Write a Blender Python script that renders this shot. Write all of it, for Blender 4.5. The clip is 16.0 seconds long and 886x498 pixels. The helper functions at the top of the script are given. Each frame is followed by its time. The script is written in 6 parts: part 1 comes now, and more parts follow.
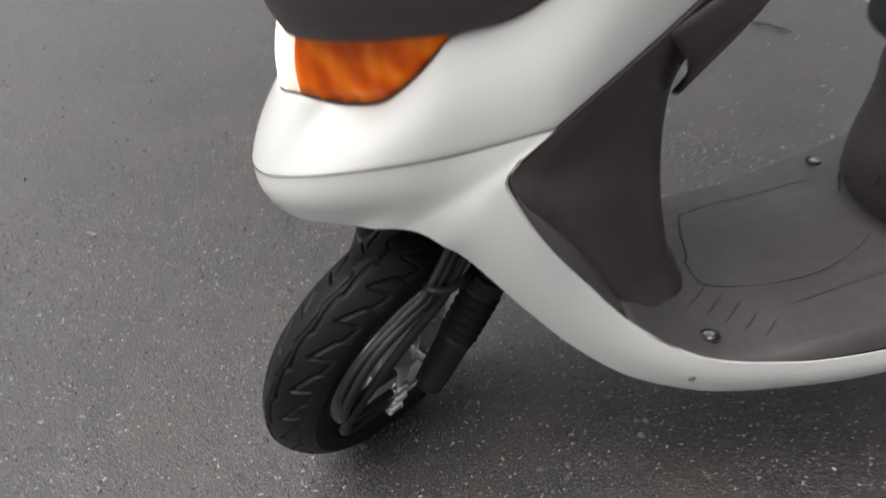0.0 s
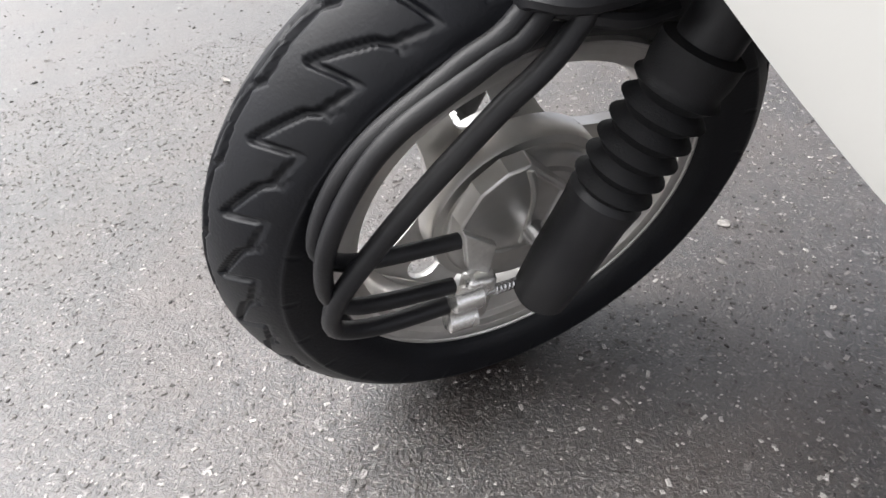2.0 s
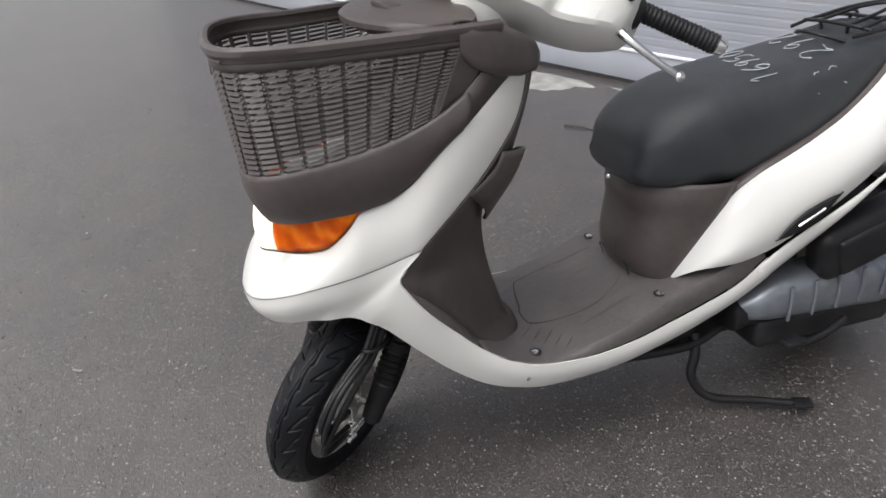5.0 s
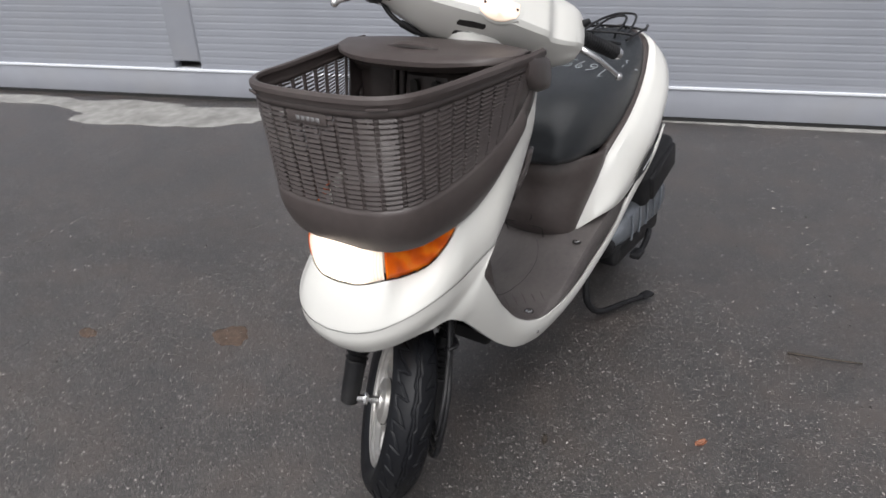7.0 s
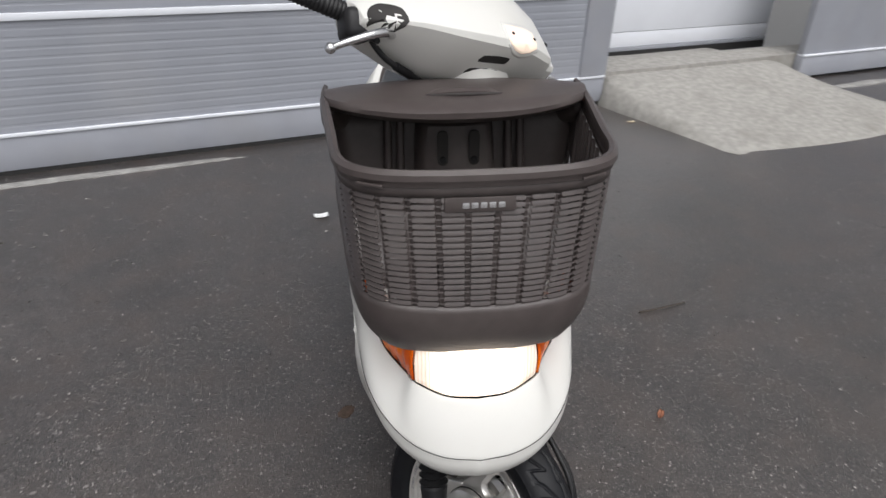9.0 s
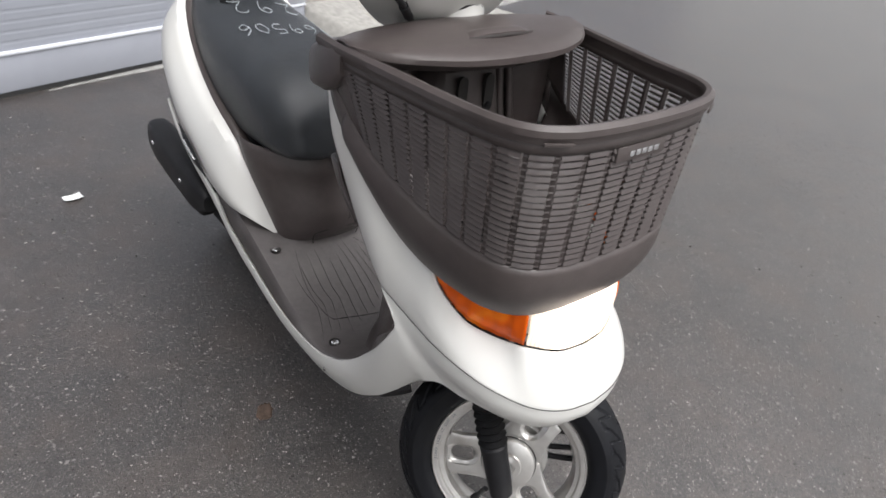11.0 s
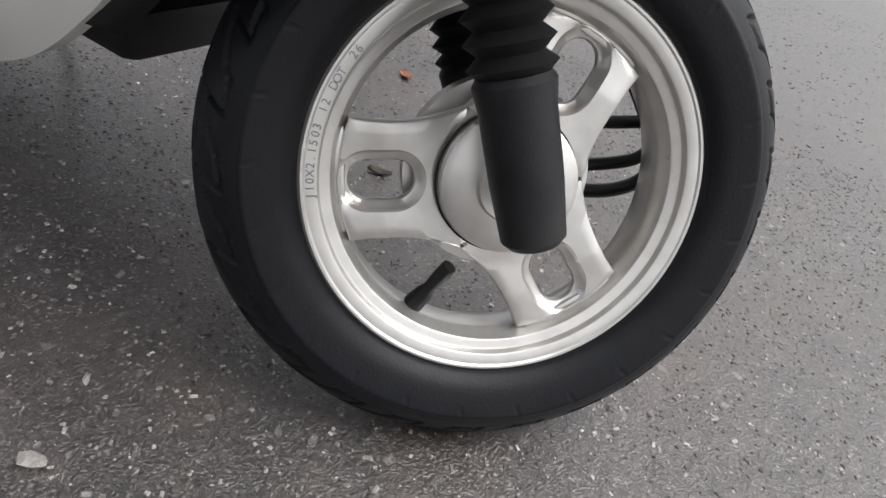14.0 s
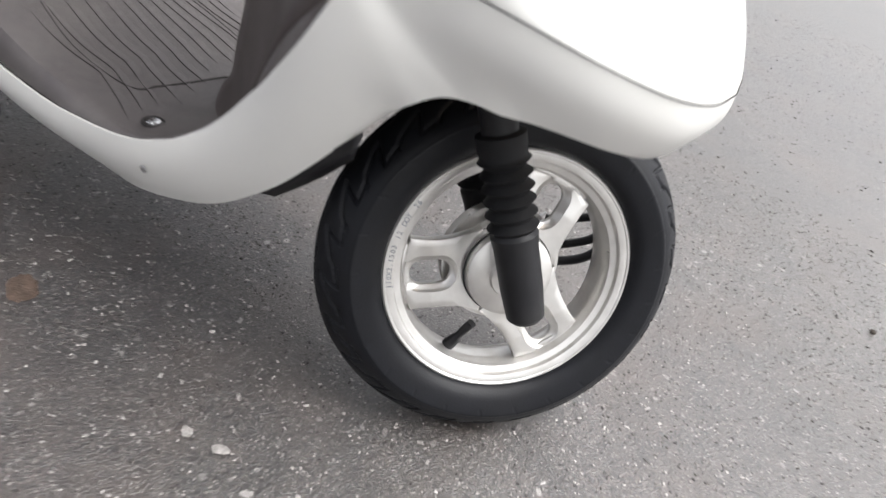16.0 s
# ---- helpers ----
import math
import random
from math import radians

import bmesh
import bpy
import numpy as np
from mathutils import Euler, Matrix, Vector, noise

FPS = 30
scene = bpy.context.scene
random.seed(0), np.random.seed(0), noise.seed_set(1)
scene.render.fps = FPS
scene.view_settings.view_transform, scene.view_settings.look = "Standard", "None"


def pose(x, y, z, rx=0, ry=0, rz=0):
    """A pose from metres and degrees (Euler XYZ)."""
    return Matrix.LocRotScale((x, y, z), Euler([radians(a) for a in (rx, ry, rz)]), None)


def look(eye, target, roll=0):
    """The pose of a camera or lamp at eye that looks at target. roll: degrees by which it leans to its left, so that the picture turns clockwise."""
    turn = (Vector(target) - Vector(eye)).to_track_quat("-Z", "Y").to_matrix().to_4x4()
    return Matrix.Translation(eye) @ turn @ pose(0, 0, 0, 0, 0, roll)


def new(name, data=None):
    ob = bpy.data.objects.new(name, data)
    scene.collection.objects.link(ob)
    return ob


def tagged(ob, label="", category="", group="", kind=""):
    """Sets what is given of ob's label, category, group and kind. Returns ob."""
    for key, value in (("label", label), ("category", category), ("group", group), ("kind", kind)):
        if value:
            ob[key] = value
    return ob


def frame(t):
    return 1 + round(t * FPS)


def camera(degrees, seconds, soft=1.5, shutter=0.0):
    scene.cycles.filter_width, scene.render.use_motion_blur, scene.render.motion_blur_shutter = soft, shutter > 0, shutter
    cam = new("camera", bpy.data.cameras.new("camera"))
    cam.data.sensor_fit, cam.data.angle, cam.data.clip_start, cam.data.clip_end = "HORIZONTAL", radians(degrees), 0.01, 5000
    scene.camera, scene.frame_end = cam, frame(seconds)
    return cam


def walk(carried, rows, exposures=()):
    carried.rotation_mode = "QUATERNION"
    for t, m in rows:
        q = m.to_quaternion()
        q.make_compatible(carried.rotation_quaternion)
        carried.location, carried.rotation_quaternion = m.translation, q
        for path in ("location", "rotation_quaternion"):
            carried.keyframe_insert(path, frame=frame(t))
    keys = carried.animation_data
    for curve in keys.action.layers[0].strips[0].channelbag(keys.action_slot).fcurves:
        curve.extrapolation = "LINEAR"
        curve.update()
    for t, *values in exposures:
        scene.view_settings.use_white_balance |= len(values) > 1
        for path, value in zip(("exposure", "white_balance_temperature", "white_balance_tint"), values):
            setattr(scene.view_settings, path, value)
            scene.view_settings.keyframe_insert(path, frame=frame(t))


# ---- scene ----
cam = camera(66.48, 16.0, soft=1.5, shutter=0.4)
PATH = [
    (0.0, (0.6464, 0.0186, 0.8070), (-0.1473, 0.0822, 0.2021), -1.52),
    (0.5, (0.5360, 0.0678, 0.6559), (-0.2265, 0.0232, 0.0104), -2.10),
    (1.0, (0.4340, 0.1041, 0.5122), (-0.3166, -0.1765, -0.0860), -3.92),
    (1.5, (0.3986, 0.1028, 0.4456), (-0.3452, -0.1933, -0.1537), -6.27),
    (2.0, (0.3939, 0.0995, 0.4422), (-0.3570, -0.1752, -0.1585), -5.72),
    (2.5, (0.4007, 0.1046, 0.4508), (-0.3601, -0.1541, -0.1444), -4.45),
    (3.0, (0.4287, 0.1110, 0.5043), (-0.3475, -0.1224, -0.0814), -3.92),
    (3.5, (0.5394, 0.1001, 0.6956), (-0.2630, 0.0364, 0.1022), -2.77),
    (4.0, (0.6949, 0.0887, 0.8602), (-0.1151, 0.1257, 0.2749), -6.55),
    (4.5, (0.9536, 0.0420, 0.9916), (0.1053, 0.1707, 0.4779), -6.04),
    (4.7, (1.0472, 0.0128, 1.0307), (0.1997, 0.1799, 0.5269), -5.44),
    (7.0, (0.7052, -0.8091, 1.1735), (0.2088, -0.0980, 0.6755), -1.48),
    (7.5, (0.4707, -0.8325, 1.1693), (0.0862, -0.0444, 0.6884), 0.07),
    (8.0, (0.2471, -0.8185, 1.1692), (0.0100, 0.0195, 0.6776), 2.35),
    (8.2, (0.1592, -0.8302, 1.1671), (-0.0136, 0.0260, 0.6802), 2.39),
    (10.5, (-0.5897, -0.6183, 1.1496), (-0.1050, 0.1070, 0.6607), 7.01),
    (11.0, (-0.6789, -0.5144, 1.1067), (-0.1171, 0.1291, 0.5865), 9.07),
    (11.5, (-0.7146, -0.3723, 1.0823), (-0.0911, 0.1797, 0.5284), 8.57),
    (12.0, (-0.6677, -0.2977, 0.9694), (-0.0086, 0.1638, 0.3750), 11.97),
    (12.5, (-0.5771, -0.2426, 0.7898), (0.1349, 0.1119, 0.1836), 14.68),
    (13.0, (-0.4506, -0.1975, 0.5196), (0.2736, 0.1471, -0.0778), 16.05),
    (13.5, (-0.3925, -0.1579, 0.4124), (0.3548, 0.2011, -0.1470), 15.35),
    (14.0, (-0.3855, -0.1515, 0.3945), (0.3754, 0.2050, -0.1477), 15.81),
    (14.5, (-0.3847, -0.1470, 0.4058), (0.3720, 0.2107, -0.1415), 15.93),
    (15.0, (-0.3987, -0.1559, 0.4260), (0.3517, 0.2059, -0.1272), 15.12),
    (15.5, (-0.4484, -0.1680, 0.4589), (0.3199, 0.1831, -0.0765), 15.05),
    (16.0, (-0.5758, -0.1645, 0.6074), (0.1833, 0.1515, 0.0381), 16.27),
]
EXPOSURE = [(t, stops, 6450, 11) for t, stops in (
    (0.0, 0.20), (0.5, 0.19), (1.0, 0.90), (1.5, 1.20), (2.0, 1.42), (2.5, 1.70), (3.0, 1.80), (3.5, 1.60), (4.0, 0.85), (4.5, 0.66), (4.7, 0.54),
    (7.0, 0.17), (7.5, 0.02), (8.0, -0.02), (8.2, -0.01), (10.5, 0.33), (11.0, 0.57), (11.5, 0.73), (12.0, 0.75), (12.5, 0.42), (13.0, 0.12),
    (13.5, 0.48), (14.0, 0.65), (14.5, 0.70), (15.0, 0.76), (15.5, 0.90), (16.0, 1.24))]
walk(cam, [(t, look(eye, target, roll)) for t, eye, target, roll in PATH], EXPOSURE)

LEAN, STEER_DEG, FORK_Y = -2.69, 42.9, 0.004

# ---- light ----
world = bpy.data.worlds.new("overcast_sky")
scene.world = world
world.use_nodes = True
wn, wl = world.node_tree.nodes, world.node_tree.links
wn.clear()
sky = wn.new("ShaderNodeTexSky")
sky.sky_type = "NISHITA"
sky.sun_disc = False
sky.sun_elevation, sky.sun_rotation = radians(61), radians(166)
sky.air_density, sky.dust_density, sky.ozone_density = 1.0, 4.0, 1.0
grey = wn.new("ShaderNodeHueSaturation")
grey.inputs["Saturation"].default_value = 0.06
back = wn.new("ShaderNodeBackground")
back.inputs["Strength"].default_value = 0.14
wout = wn.new("ShaderNodeOutputWorld")
wl.new(sky.outputs[0], grey.inputs["Color"])
wl.new(grey.outputs[0], back.inputs["Color"])
wl.new(back.outputs[0], wout.inputs["Surface"])
sun_data = bpy.data.lights.new("sun", "SUN")
sun_data.energy, sun_data.angle, sun_data.color = 1.95, radians(60), (1.0, 0.985, 0.965)
sun = new("sun", sun_data)
sun.matrix_basis = look((0.5, -2.0, 3.8), (0, 0, 0))


# ---- materials ----
def material(name, colour, rough=0.5, metal=0.0, vary=0.12, scale=40.0, bump=0.0, bump_scale=300.0, coat=0.0, spec=0.5, dirt=0.0, dirt_colour=(0.2, 0.18, 0.15), dirt_scale=9.0):
    """A principled surface with tone changes at two scales, fine relief and dust."""
    m = bpy.data.materials.new(name)
    m.use_nodes = True
    nt = m.node_tree
    n, l = nt.nodes, nt.links
    p = n["Principled BSDF"]
    p.inputs["Roughness"].default_value = rough
    p.inputs["Metallic"].default_value = metal
    p.inputs["Specular IOR Level"].default_value = spec
    p.inputs["Coat Weight"].default_value = coat
    p.inputs["Coat Roughness"].default_value = 0.08
    tc = n.new("ShaderNodeTexCoord")
    small = n.new("ShaderNodeTexNoise")
    small.inputs["Scale"].default_value, small.inputs["Detail"].default_value = scale, 6
    large = n.new("ShaderNodeTexNoise")
    large.inputs["Scale"].default_value, large.inputs["Detail"].default_value = dirt_scale, 5
    for q in (small, large):
        l.new(tc.outputs["Object"], q.inputs["Vector"])
    ramp = n.new("ShaderNodeValToRGB")
    lo = tuple(c * (1 - vary) for c in colour) + (1,)
    hi = tuple(min(1, c * (1 + vary)) for c in colour) + (1,)
    ramp.color_ramp.elements[0].position, ramp.color_ramp.elements[0].color = 0.3, lo
    ramp.color_ramp.elements[1].position, ramp.color_ramp.elements[1].color = 0.7, hi
    l.new(small.outputs["Fac"], ramp.inputs["Fac"])
    base = ramp.outputs["Color"]
    if dirt:
        mask = n.new("ShaderNodeMapRange")
        mask.inputs["From Min"].default_value, mask.inputs["From Max"].default_value = 0.5, 0.72
        mask.inputs["To Max"].default_value = dirt
        l.new(large.outputs["Fac"], mask.inputs["Value"])
        mix = n.new("ShaderNodeMix")
        mix.data_type = "RGBA"
        l.new(mask.outputs[0], mix.inputs["Factor"])
        l.new(base, mix.inputs["A"])
        mix.inputs["B"].default_value = (*dirt_colour, 1)
        base = mix.outputs["Result"]
    l.new(base, p.inputs["Base Color"])
    rr = n.new("ShaderNodeMapRange")
    rr.inputs["To Min"].default_value, rr.inputs["To Max"].default_value = max(0.02, rough - 0.08), min(1, rough + 0.1)
    l.new(large.outputs["Fac"], rr.inputs["Value"])
    l.new(rr.outputs[0], p.inputs["Roughness"])
    if bump:
        grain = n.new("ShaderNodeTexNoise")
        grain.inputs["Scale"].default_value, grain.inputs["Detail"].default_value = bump_scale, 3
        l.new(tc.outputs["Object"], grain.inputs["Vector"])
        b = n.new("ShaderNodeBump")
        b.inputs["Strength"].default_value, b.inputs["Distance"].default_value = bump, 0.002
        l.new(grain.outputs["Fac"], b.inputs["Height"])
        l.new(b.outputs[0], p.inputs["Normal"])
    return m


WHITE = material("white_paint", (0.67, 0.665, 0.637), 0.30, vary=0.02, scale=6, coat=0.25, dirt=0.2, dirt_colour=(0.60, 0.575, 0.52), dirt_scale=5)
BROWN = material("brown_plastic", (0.062, 0.050, 0.048), 0.40, vary=0.1, scale=60, bump=0.12, bump_scale=900, dirt=0.35, dirt_colour=(0.095, 0.083, 0.077), dirt_scale=12)
MAT_BROWN = material("floor_plastic", (0.088, 0.077, 0.075), 0.40, spec=0.8, vary=0.12, scale=80, bump=0.35, bump_scale=1200, dirt=0.5, dirt_colour=(0.125, 0.113, 0.106), dirt_scale=10)
# near-black for grooves, openings and small dark parts, and for painted shade on the rib risers
GROOVE_AND_SHADE = material("groove_and_shade_dark", (0.02, 0.018, 0.017), 0.7)
VINYL = material("black_vinyl", (0.024, 0.027, 0.031), 0.36, vary=0.15, scale=30, bump=0.3, bump_scale=1400, dirt=0.3, dirt_colour=(0.05, 0.052, 0.055))
RUBBER = material("tyre_rubber", (0.0050, 0.0055, 0.0075), 0.45, spec=0.24, vary=0.2, scale=50, bump=0.12, bump_scale=500, dirt=0.25, dirt_colour=(0.014, 0.0138, 0.0135), dirt_scale=14)
BLACK = material("black_plastic", (0.010, 0.010, 0.0115), 0.45, spec=0.3, vary=0.2, scale=50, bump=0.1, bump_scale=700, dirt=0.3, dirt_colour=(0.05, 0.048, 0.046))
BELLOWS = material("bellows_rubber", (0.008, 0.008, 0.009), 0.6, spec=0.25, vary=0.2, bump=0.2, bump_scale=900)
SILVER = material("silver_painted_alloy", (0.63, 0.617, 0.595), 0.3, metal=0.8, vary=0.06, scale=60, dirt=0.3, dirt_colour=(0.40, 0.36, 0.31), dirt_scale=22)
STEEL = material("polished_steel", (0.72, 0.72, 0.73), 0.2, metal=1.0, vary=0.05)
GREY = material("grey_engine_case", (0.24, 0.26, 0.29), 0.34, metal=0.6, vary=0.1, dirt=0.5, dirt_colour=(0.15, 0.14, 0.13))
CHALK = material("chalk", (0.36, 0.39, 0.41), 0.9, vary=0.2, scale=300)
AMBER = material("amber_lens", (1.0, 0.155, 0.001), 0.2, vary=0.08, scale=55, bump=0.3, bump_scale=130, spec=0.2)
AMBER.node_tree.nodes["Principled BSDF"].inputs["Transmission Weight"].default_value = 0.12
_n, _l = AMBER.node_tree.nodes, AMBER.node_tree.links
_w, _t, _r = _n.new("ShaderNodeTexWave"), _n.new("ShaderNodeTexCoord"), _n.new("ShaderNodeValToRGB")
_w.bands_direction = "DIAGONAL"
_w.inputs["Scale"].default_value, _w.inputs["Distortion"].default_value, _w.inputs["Detail"].default_value, _w.inputs["Detail Scale"].default_value = 9, 5, 2, 2.0
_r.color_ramp.elements[0].position, _r.color_ramp.elements[0].color = 0.05, (0.74, 0.105, 0.002, 1)
_r.color_ramp.elements[1].position, _r.color_ramp.elements[1].color = 0.95, (1.0, 0.225, 0.008, 1)
_m = _r.color_ramp.elements.new(0.55)
_m.color = (0.92, 0.150, 0.002, 1)
_l.new(_t.outputs["Object"], _w.inputs["Vector"])
_l.new(_w.outputs["Fac"], _r.inputs["Fac"])
_l.new(_r.outputs["Color"], _n["Principled BSDF"].inputs["Base Color"])
REFLECTOR = material("amber_reflector", (0.9, 0.32, 0.02), 0.3, vary=0.2, scale=70)


def glowing(name, colour, strength):
    m = bpy.data.materials.new(name)
    m.use_nodes = True
    p = m.node_tree.nodes["Principled BSDF"]
    p.inputs["Base Color"].default_value = (*colour, 1)
    p.inputs["Emission Color"].default_value = (*colour, 1)
    p.inputs["Emission Strength"].default_value = strength
    p.inputs["Roughness"].default_value = 0.1
    return m


def asphalt():
    m = bpy.data.materials.new("asphalt")
    m.use_nodes = True
    n, l = m.node_tree.nodes, m.node_tree.links
    p = n["Principled BSDF"]
    p.inputs["Roughness"].default_value = 0.34
    p.inputs["Specular IOR Level"].default_value = 1.0
    p.inputs["Coat Weight"].default_value = 0.72
    p.inputs["Coat Roughness"].default_value = 0.33
    tc = n.new("ShaderNodeTexCoord")
    warp = n.new("ShaderNodeTexNoise")
    warp.inputs["Scale"].default_value, warp.inputs["Detail"].default_value = 60, 3
    l.new(tc.outputs["Object"], warp.inputs["Vector"])
    add = n.new("ShaderNodeMix")
    add.data_type = "RGBA"
    add.blend_type = "LINEAR_LIGHT"
    add.inputs["Factor"].default_value = 0.009
    l.new(tc.outputs["Object"], add.inputs["A"])
    l.new(warp.outputs["Color"], add.inputs["B"])
    chips = n.new("ShaderNodeTexVoronoi")
    chips.inputs["Scale"].default_value = 150
    chips.distance = "MANHATTAN"
    fine = n.new("ShaderNodeTexVoronoi")
    fine.inputs["Scale"].default_value = 290
    for q in (chips, fine):
        l.new(add.outputs["Result"], q.inputs["Vector"])

    def chip_mask(tex, share, width):
        s = n.new("ShaderNodeSeparateColor")
        l.new(tex.outputs["Color"], s.inputs[0])
        pick = n.new("ShaderNodeMath")
        pick.operation = "GREATER_THAN"
        pick.inputs[1].default_value = 1 - share
        l.new(s.outputs[0], pick.inputs[0])
        near = n.new("ShaderNodeMapRange")
        near.inputs["From Min"].default_value, near.inputs["From Max"].default_value = width, width * 0.7
        l.new(tex.outputs["Distance"], near.inputs["Value"])
        mul = n.new("ShaderNodeMath")
        mul.operation = "MULTIPLY"
        l.new(pick.outputs[0], mul.inputs[0])
        l.new(near.outputs[0], mul.inputs[1])
        tone = n.new("ShaderNodeMath")
        tone.operation = "MULTIPLY"
        l.new(mul.outputs[0], tone.inputs[0])
        l.new(s.outputs[1], tone.inputs[1])
        return tone.outputs[0]

    coarse = n.new("ShaderNodeTexVoronoi")
    coarse.inputs["Scale"].default_value = 78
    l.new(add.outputs["Result"], coarse.inputs["Vector"])
    big, small, wide = chip_mask(chips, 0.26, 0.42), chip_mask(fine, 0.36, 0.46), chip_mask(coarse, 0.10, 0.36)
    stain = n.new("ShaderNodeTexNoise")
    stain.inputs["Scale"].default_value, stain.inputs["Detail"].default_value = 2.1, 8
    l.new(tc.outputs["Object"], stain.inputs["Vector"])
    tone = n.new("ShaderNodeValToRGB")
    tone.color_ramp.elements[0].position, tone.color_ramp.elements[0].color = 0.34, (0.0120, 0.0094, 0.0084, 1)
    tone.color_ramp.elements[1].position, tone.color_ramp.elements[1].color = 0.68, (0.0285, 0.0230, 0.0206, 1)
    l.new(stain.outputs["Fac"], tone.inputs["Fac"])
    grain = n.new("ShaderNodeTexNoise")
    grain.inputs["Scale"].default_value, grain.inputs["Detail"].default_value = 900, 4
    l.new(tc.outputs["Object"], grain.inputs["Vector"])
    gm = n.new("ShaderNodeMix")
    gm.data_type, gm.blend_type = "RGBA", "OVERLAY"
    gm.inputs["Factor"].default_value = 0.55
    l.new(tone.outputs["Color"], gm.inputs["A"])
    l.new(grain.outputs["Color"], gm.inputs["B"])
    # every small stone of the surface has its own tone
    cell = n.new("ShaderNodeSeparateColor")
    l.new(fine.outputs["Color"], cell.inputs[0])
    span = n.new("ShaderNodeMapRange")
    span.inputs["To Min"].default_value, span.inputs["To Max"].default_value = 0.2, 2.5
    l.new(cell.outputs[2], span.inputs["Value"])
    mottle = n.new("ShaderNodeTexNoise")
    mottle.inputs["Scale"].default_value, mottle.inputs["Detail"].default_value = 17, 5
    l.new(tc.outputs["Object"], mottle.inputs["Vector"])
    patch = n.new("ShaderNodeMapRange")
    patch.inputs["From Min"].default_value, patch.inputs["From Max"].default_value = 0.3, 0.7
    patch.inputs["To Min"].default_value, patch.inputs["To Max"].default_value = 0.65, 1.35
    l.new(mottle.outputs["Fac"], patch.inputs["Value"])
    both_tones = n.new("ShaderNodeMath")
    both_tones.operation = "MULTIPLY"
    l.new(span.outputs[0], both_tones.inputs[0])
    l.new(patch.outputs[0], both_tones.inputs[1])
    desat = n.new("ShaderNodeHueSaturation")
    l.new(both_tones.outputs[0], desat.inputs["Value"])
    desat.inputs["Saturation"].default_value = 1.0
    l.new(gm.outputs["Result"], desat.inputs["Color"])
    last = desat.outputs[0]
    for mask, col in ((small, (0.175, 0.161, 0.149, 1)), (big, (0.28, 0.263, 0.247, 1)), (wide, (0.27, 0.255, 0.24, 1))):
        mx = n.new("ShaderNodeMix")
        mx.data_type = "RGBA"
        l.new(mask, mx.inputs["Factor"])
        l.new(last, mx.inputs["A"])
        mx.inputs["B"].default_value = col
        last = mx.outputs["Result"]
    rust = n.new("ShaderNodeTexNoise")
    rust.inputs["Scale"].default_value, rust.inputs["Detail"].default_value = 5.5, 4
    shift = n.new("ShaderNodeVectorMath")
    shift.inputs[1].default_value = (3.1, 7.7, 0)
    l.new(tc.outputs["Object"], shift.inputs[0])
    l.new(shift.outputs[0], rust.inputs["Vector"])
    rm = n.new("ShaderNodeMapRange")
    rm.inputs["From Min"].default_value, rm.inputs["From Max"].default_value, rm.inputs["To Max"].default_value = 0.46, 0.70, 0.75
    l.new(rust.outputs["Fac"], rm.inputs["Value"])
    mx = n.new("ShaderNodeMix")
    mx.data_type = "RGBA"
    l.new(rm.outputs[0], mx.inputs["Factor"])
    l.new(last, mx.inputs["A"])
    mx.inputs["B"].default_value = (0.052, 0.037, 0.029, 1)
    l.new(mx.outputs["Result"], p.inputs["Base Color"])
    h = n.new("ShaderNodeMath")
    h.operation = "ADD"
    l.new(fine.outputs["Distance"], h.inputs[0])
    l.new(grain.outputs["Fac"], h.inputs[1])
    b = n.new("ShaderNodeBump")
    b.inputs["Strength"].default_value, b.inputs["Distance"].default_value = 0.5, 0.003
    l.new(h.outputs[0], b.inputs["Height"])
    l.new(b.outputs[0], p.inputs["Normal"])
    return m


ASPHALT = asphalt()
CONCRETE = material("concrete", (0.30, 0.29, 0.27), 0.85, vary=0.18, scale=25, bump=0.5, bump_scale=160, dirt=0.5, dirt_colour=(0.19, 0.18, 0.16), dirt_scale=3)
CEMENT = material("cement_smear", (0.26, 0.255, 0.245), 0.9, vary=0.25, scale=14, bump=0.6, bump_scale=120, dirt=0.7, dirt_colour=(0.15, 0.145, 0.14), dirt_scale=4)
PANEL = material("painted_metal_panel", (0.270, 0.284, 0.320), 0.5, vary=0.05, scale=3, dirt=0.3, dirt_colour=(0.33, 0.33, 0.34), dirt_scale=2)
PANEL_RAIL = material("rail_metal", (0.310, 0.323, 0.362), 0.42, vary=0.05, scale=5, dirt=0.4, dirt_colour=(0.34, 0.34, 0.35), dirt_scale=3)
UNSEEN_WALL = material("unseen_dark_wall", (0.07, 0.07, 0.075), 0.7, vary=0.08, scale=3)
PANEL_WHITE = material("white_metal_panel", (0.70, 0.722, 0.77), 0.5, vary=0.04, scale=3)
SEAL = material("rubber_seal", (0.02, 0.02, 0.02), 0.7)
RUST = material("rusty_stain", (0.080, 0.054, 0.040), 0.9, vary=0.35, scale=60, bump=0.4, bump_scale=300)
PAPER = material("paper", (0.75, 0.76, 0.76), 0.8, vary=0.05)
TWIG = material("twig", (0.05, 0.04, 0.032), 0.8, vary=0.3)
STONE = material("pale_stone", (0.27, 0.255, 0.24), 0.8, vary=0.4, scale=200, bump=0.4)
PALE_LEAF = material("pale_leaf", (0.50, 0.42, 0.30), 0.7, vary=0.3, scale=120)
LEAF = material("dry_leaf", (0.22, 0.09, 0.05), 0.7, vary=0.3, scale=120)


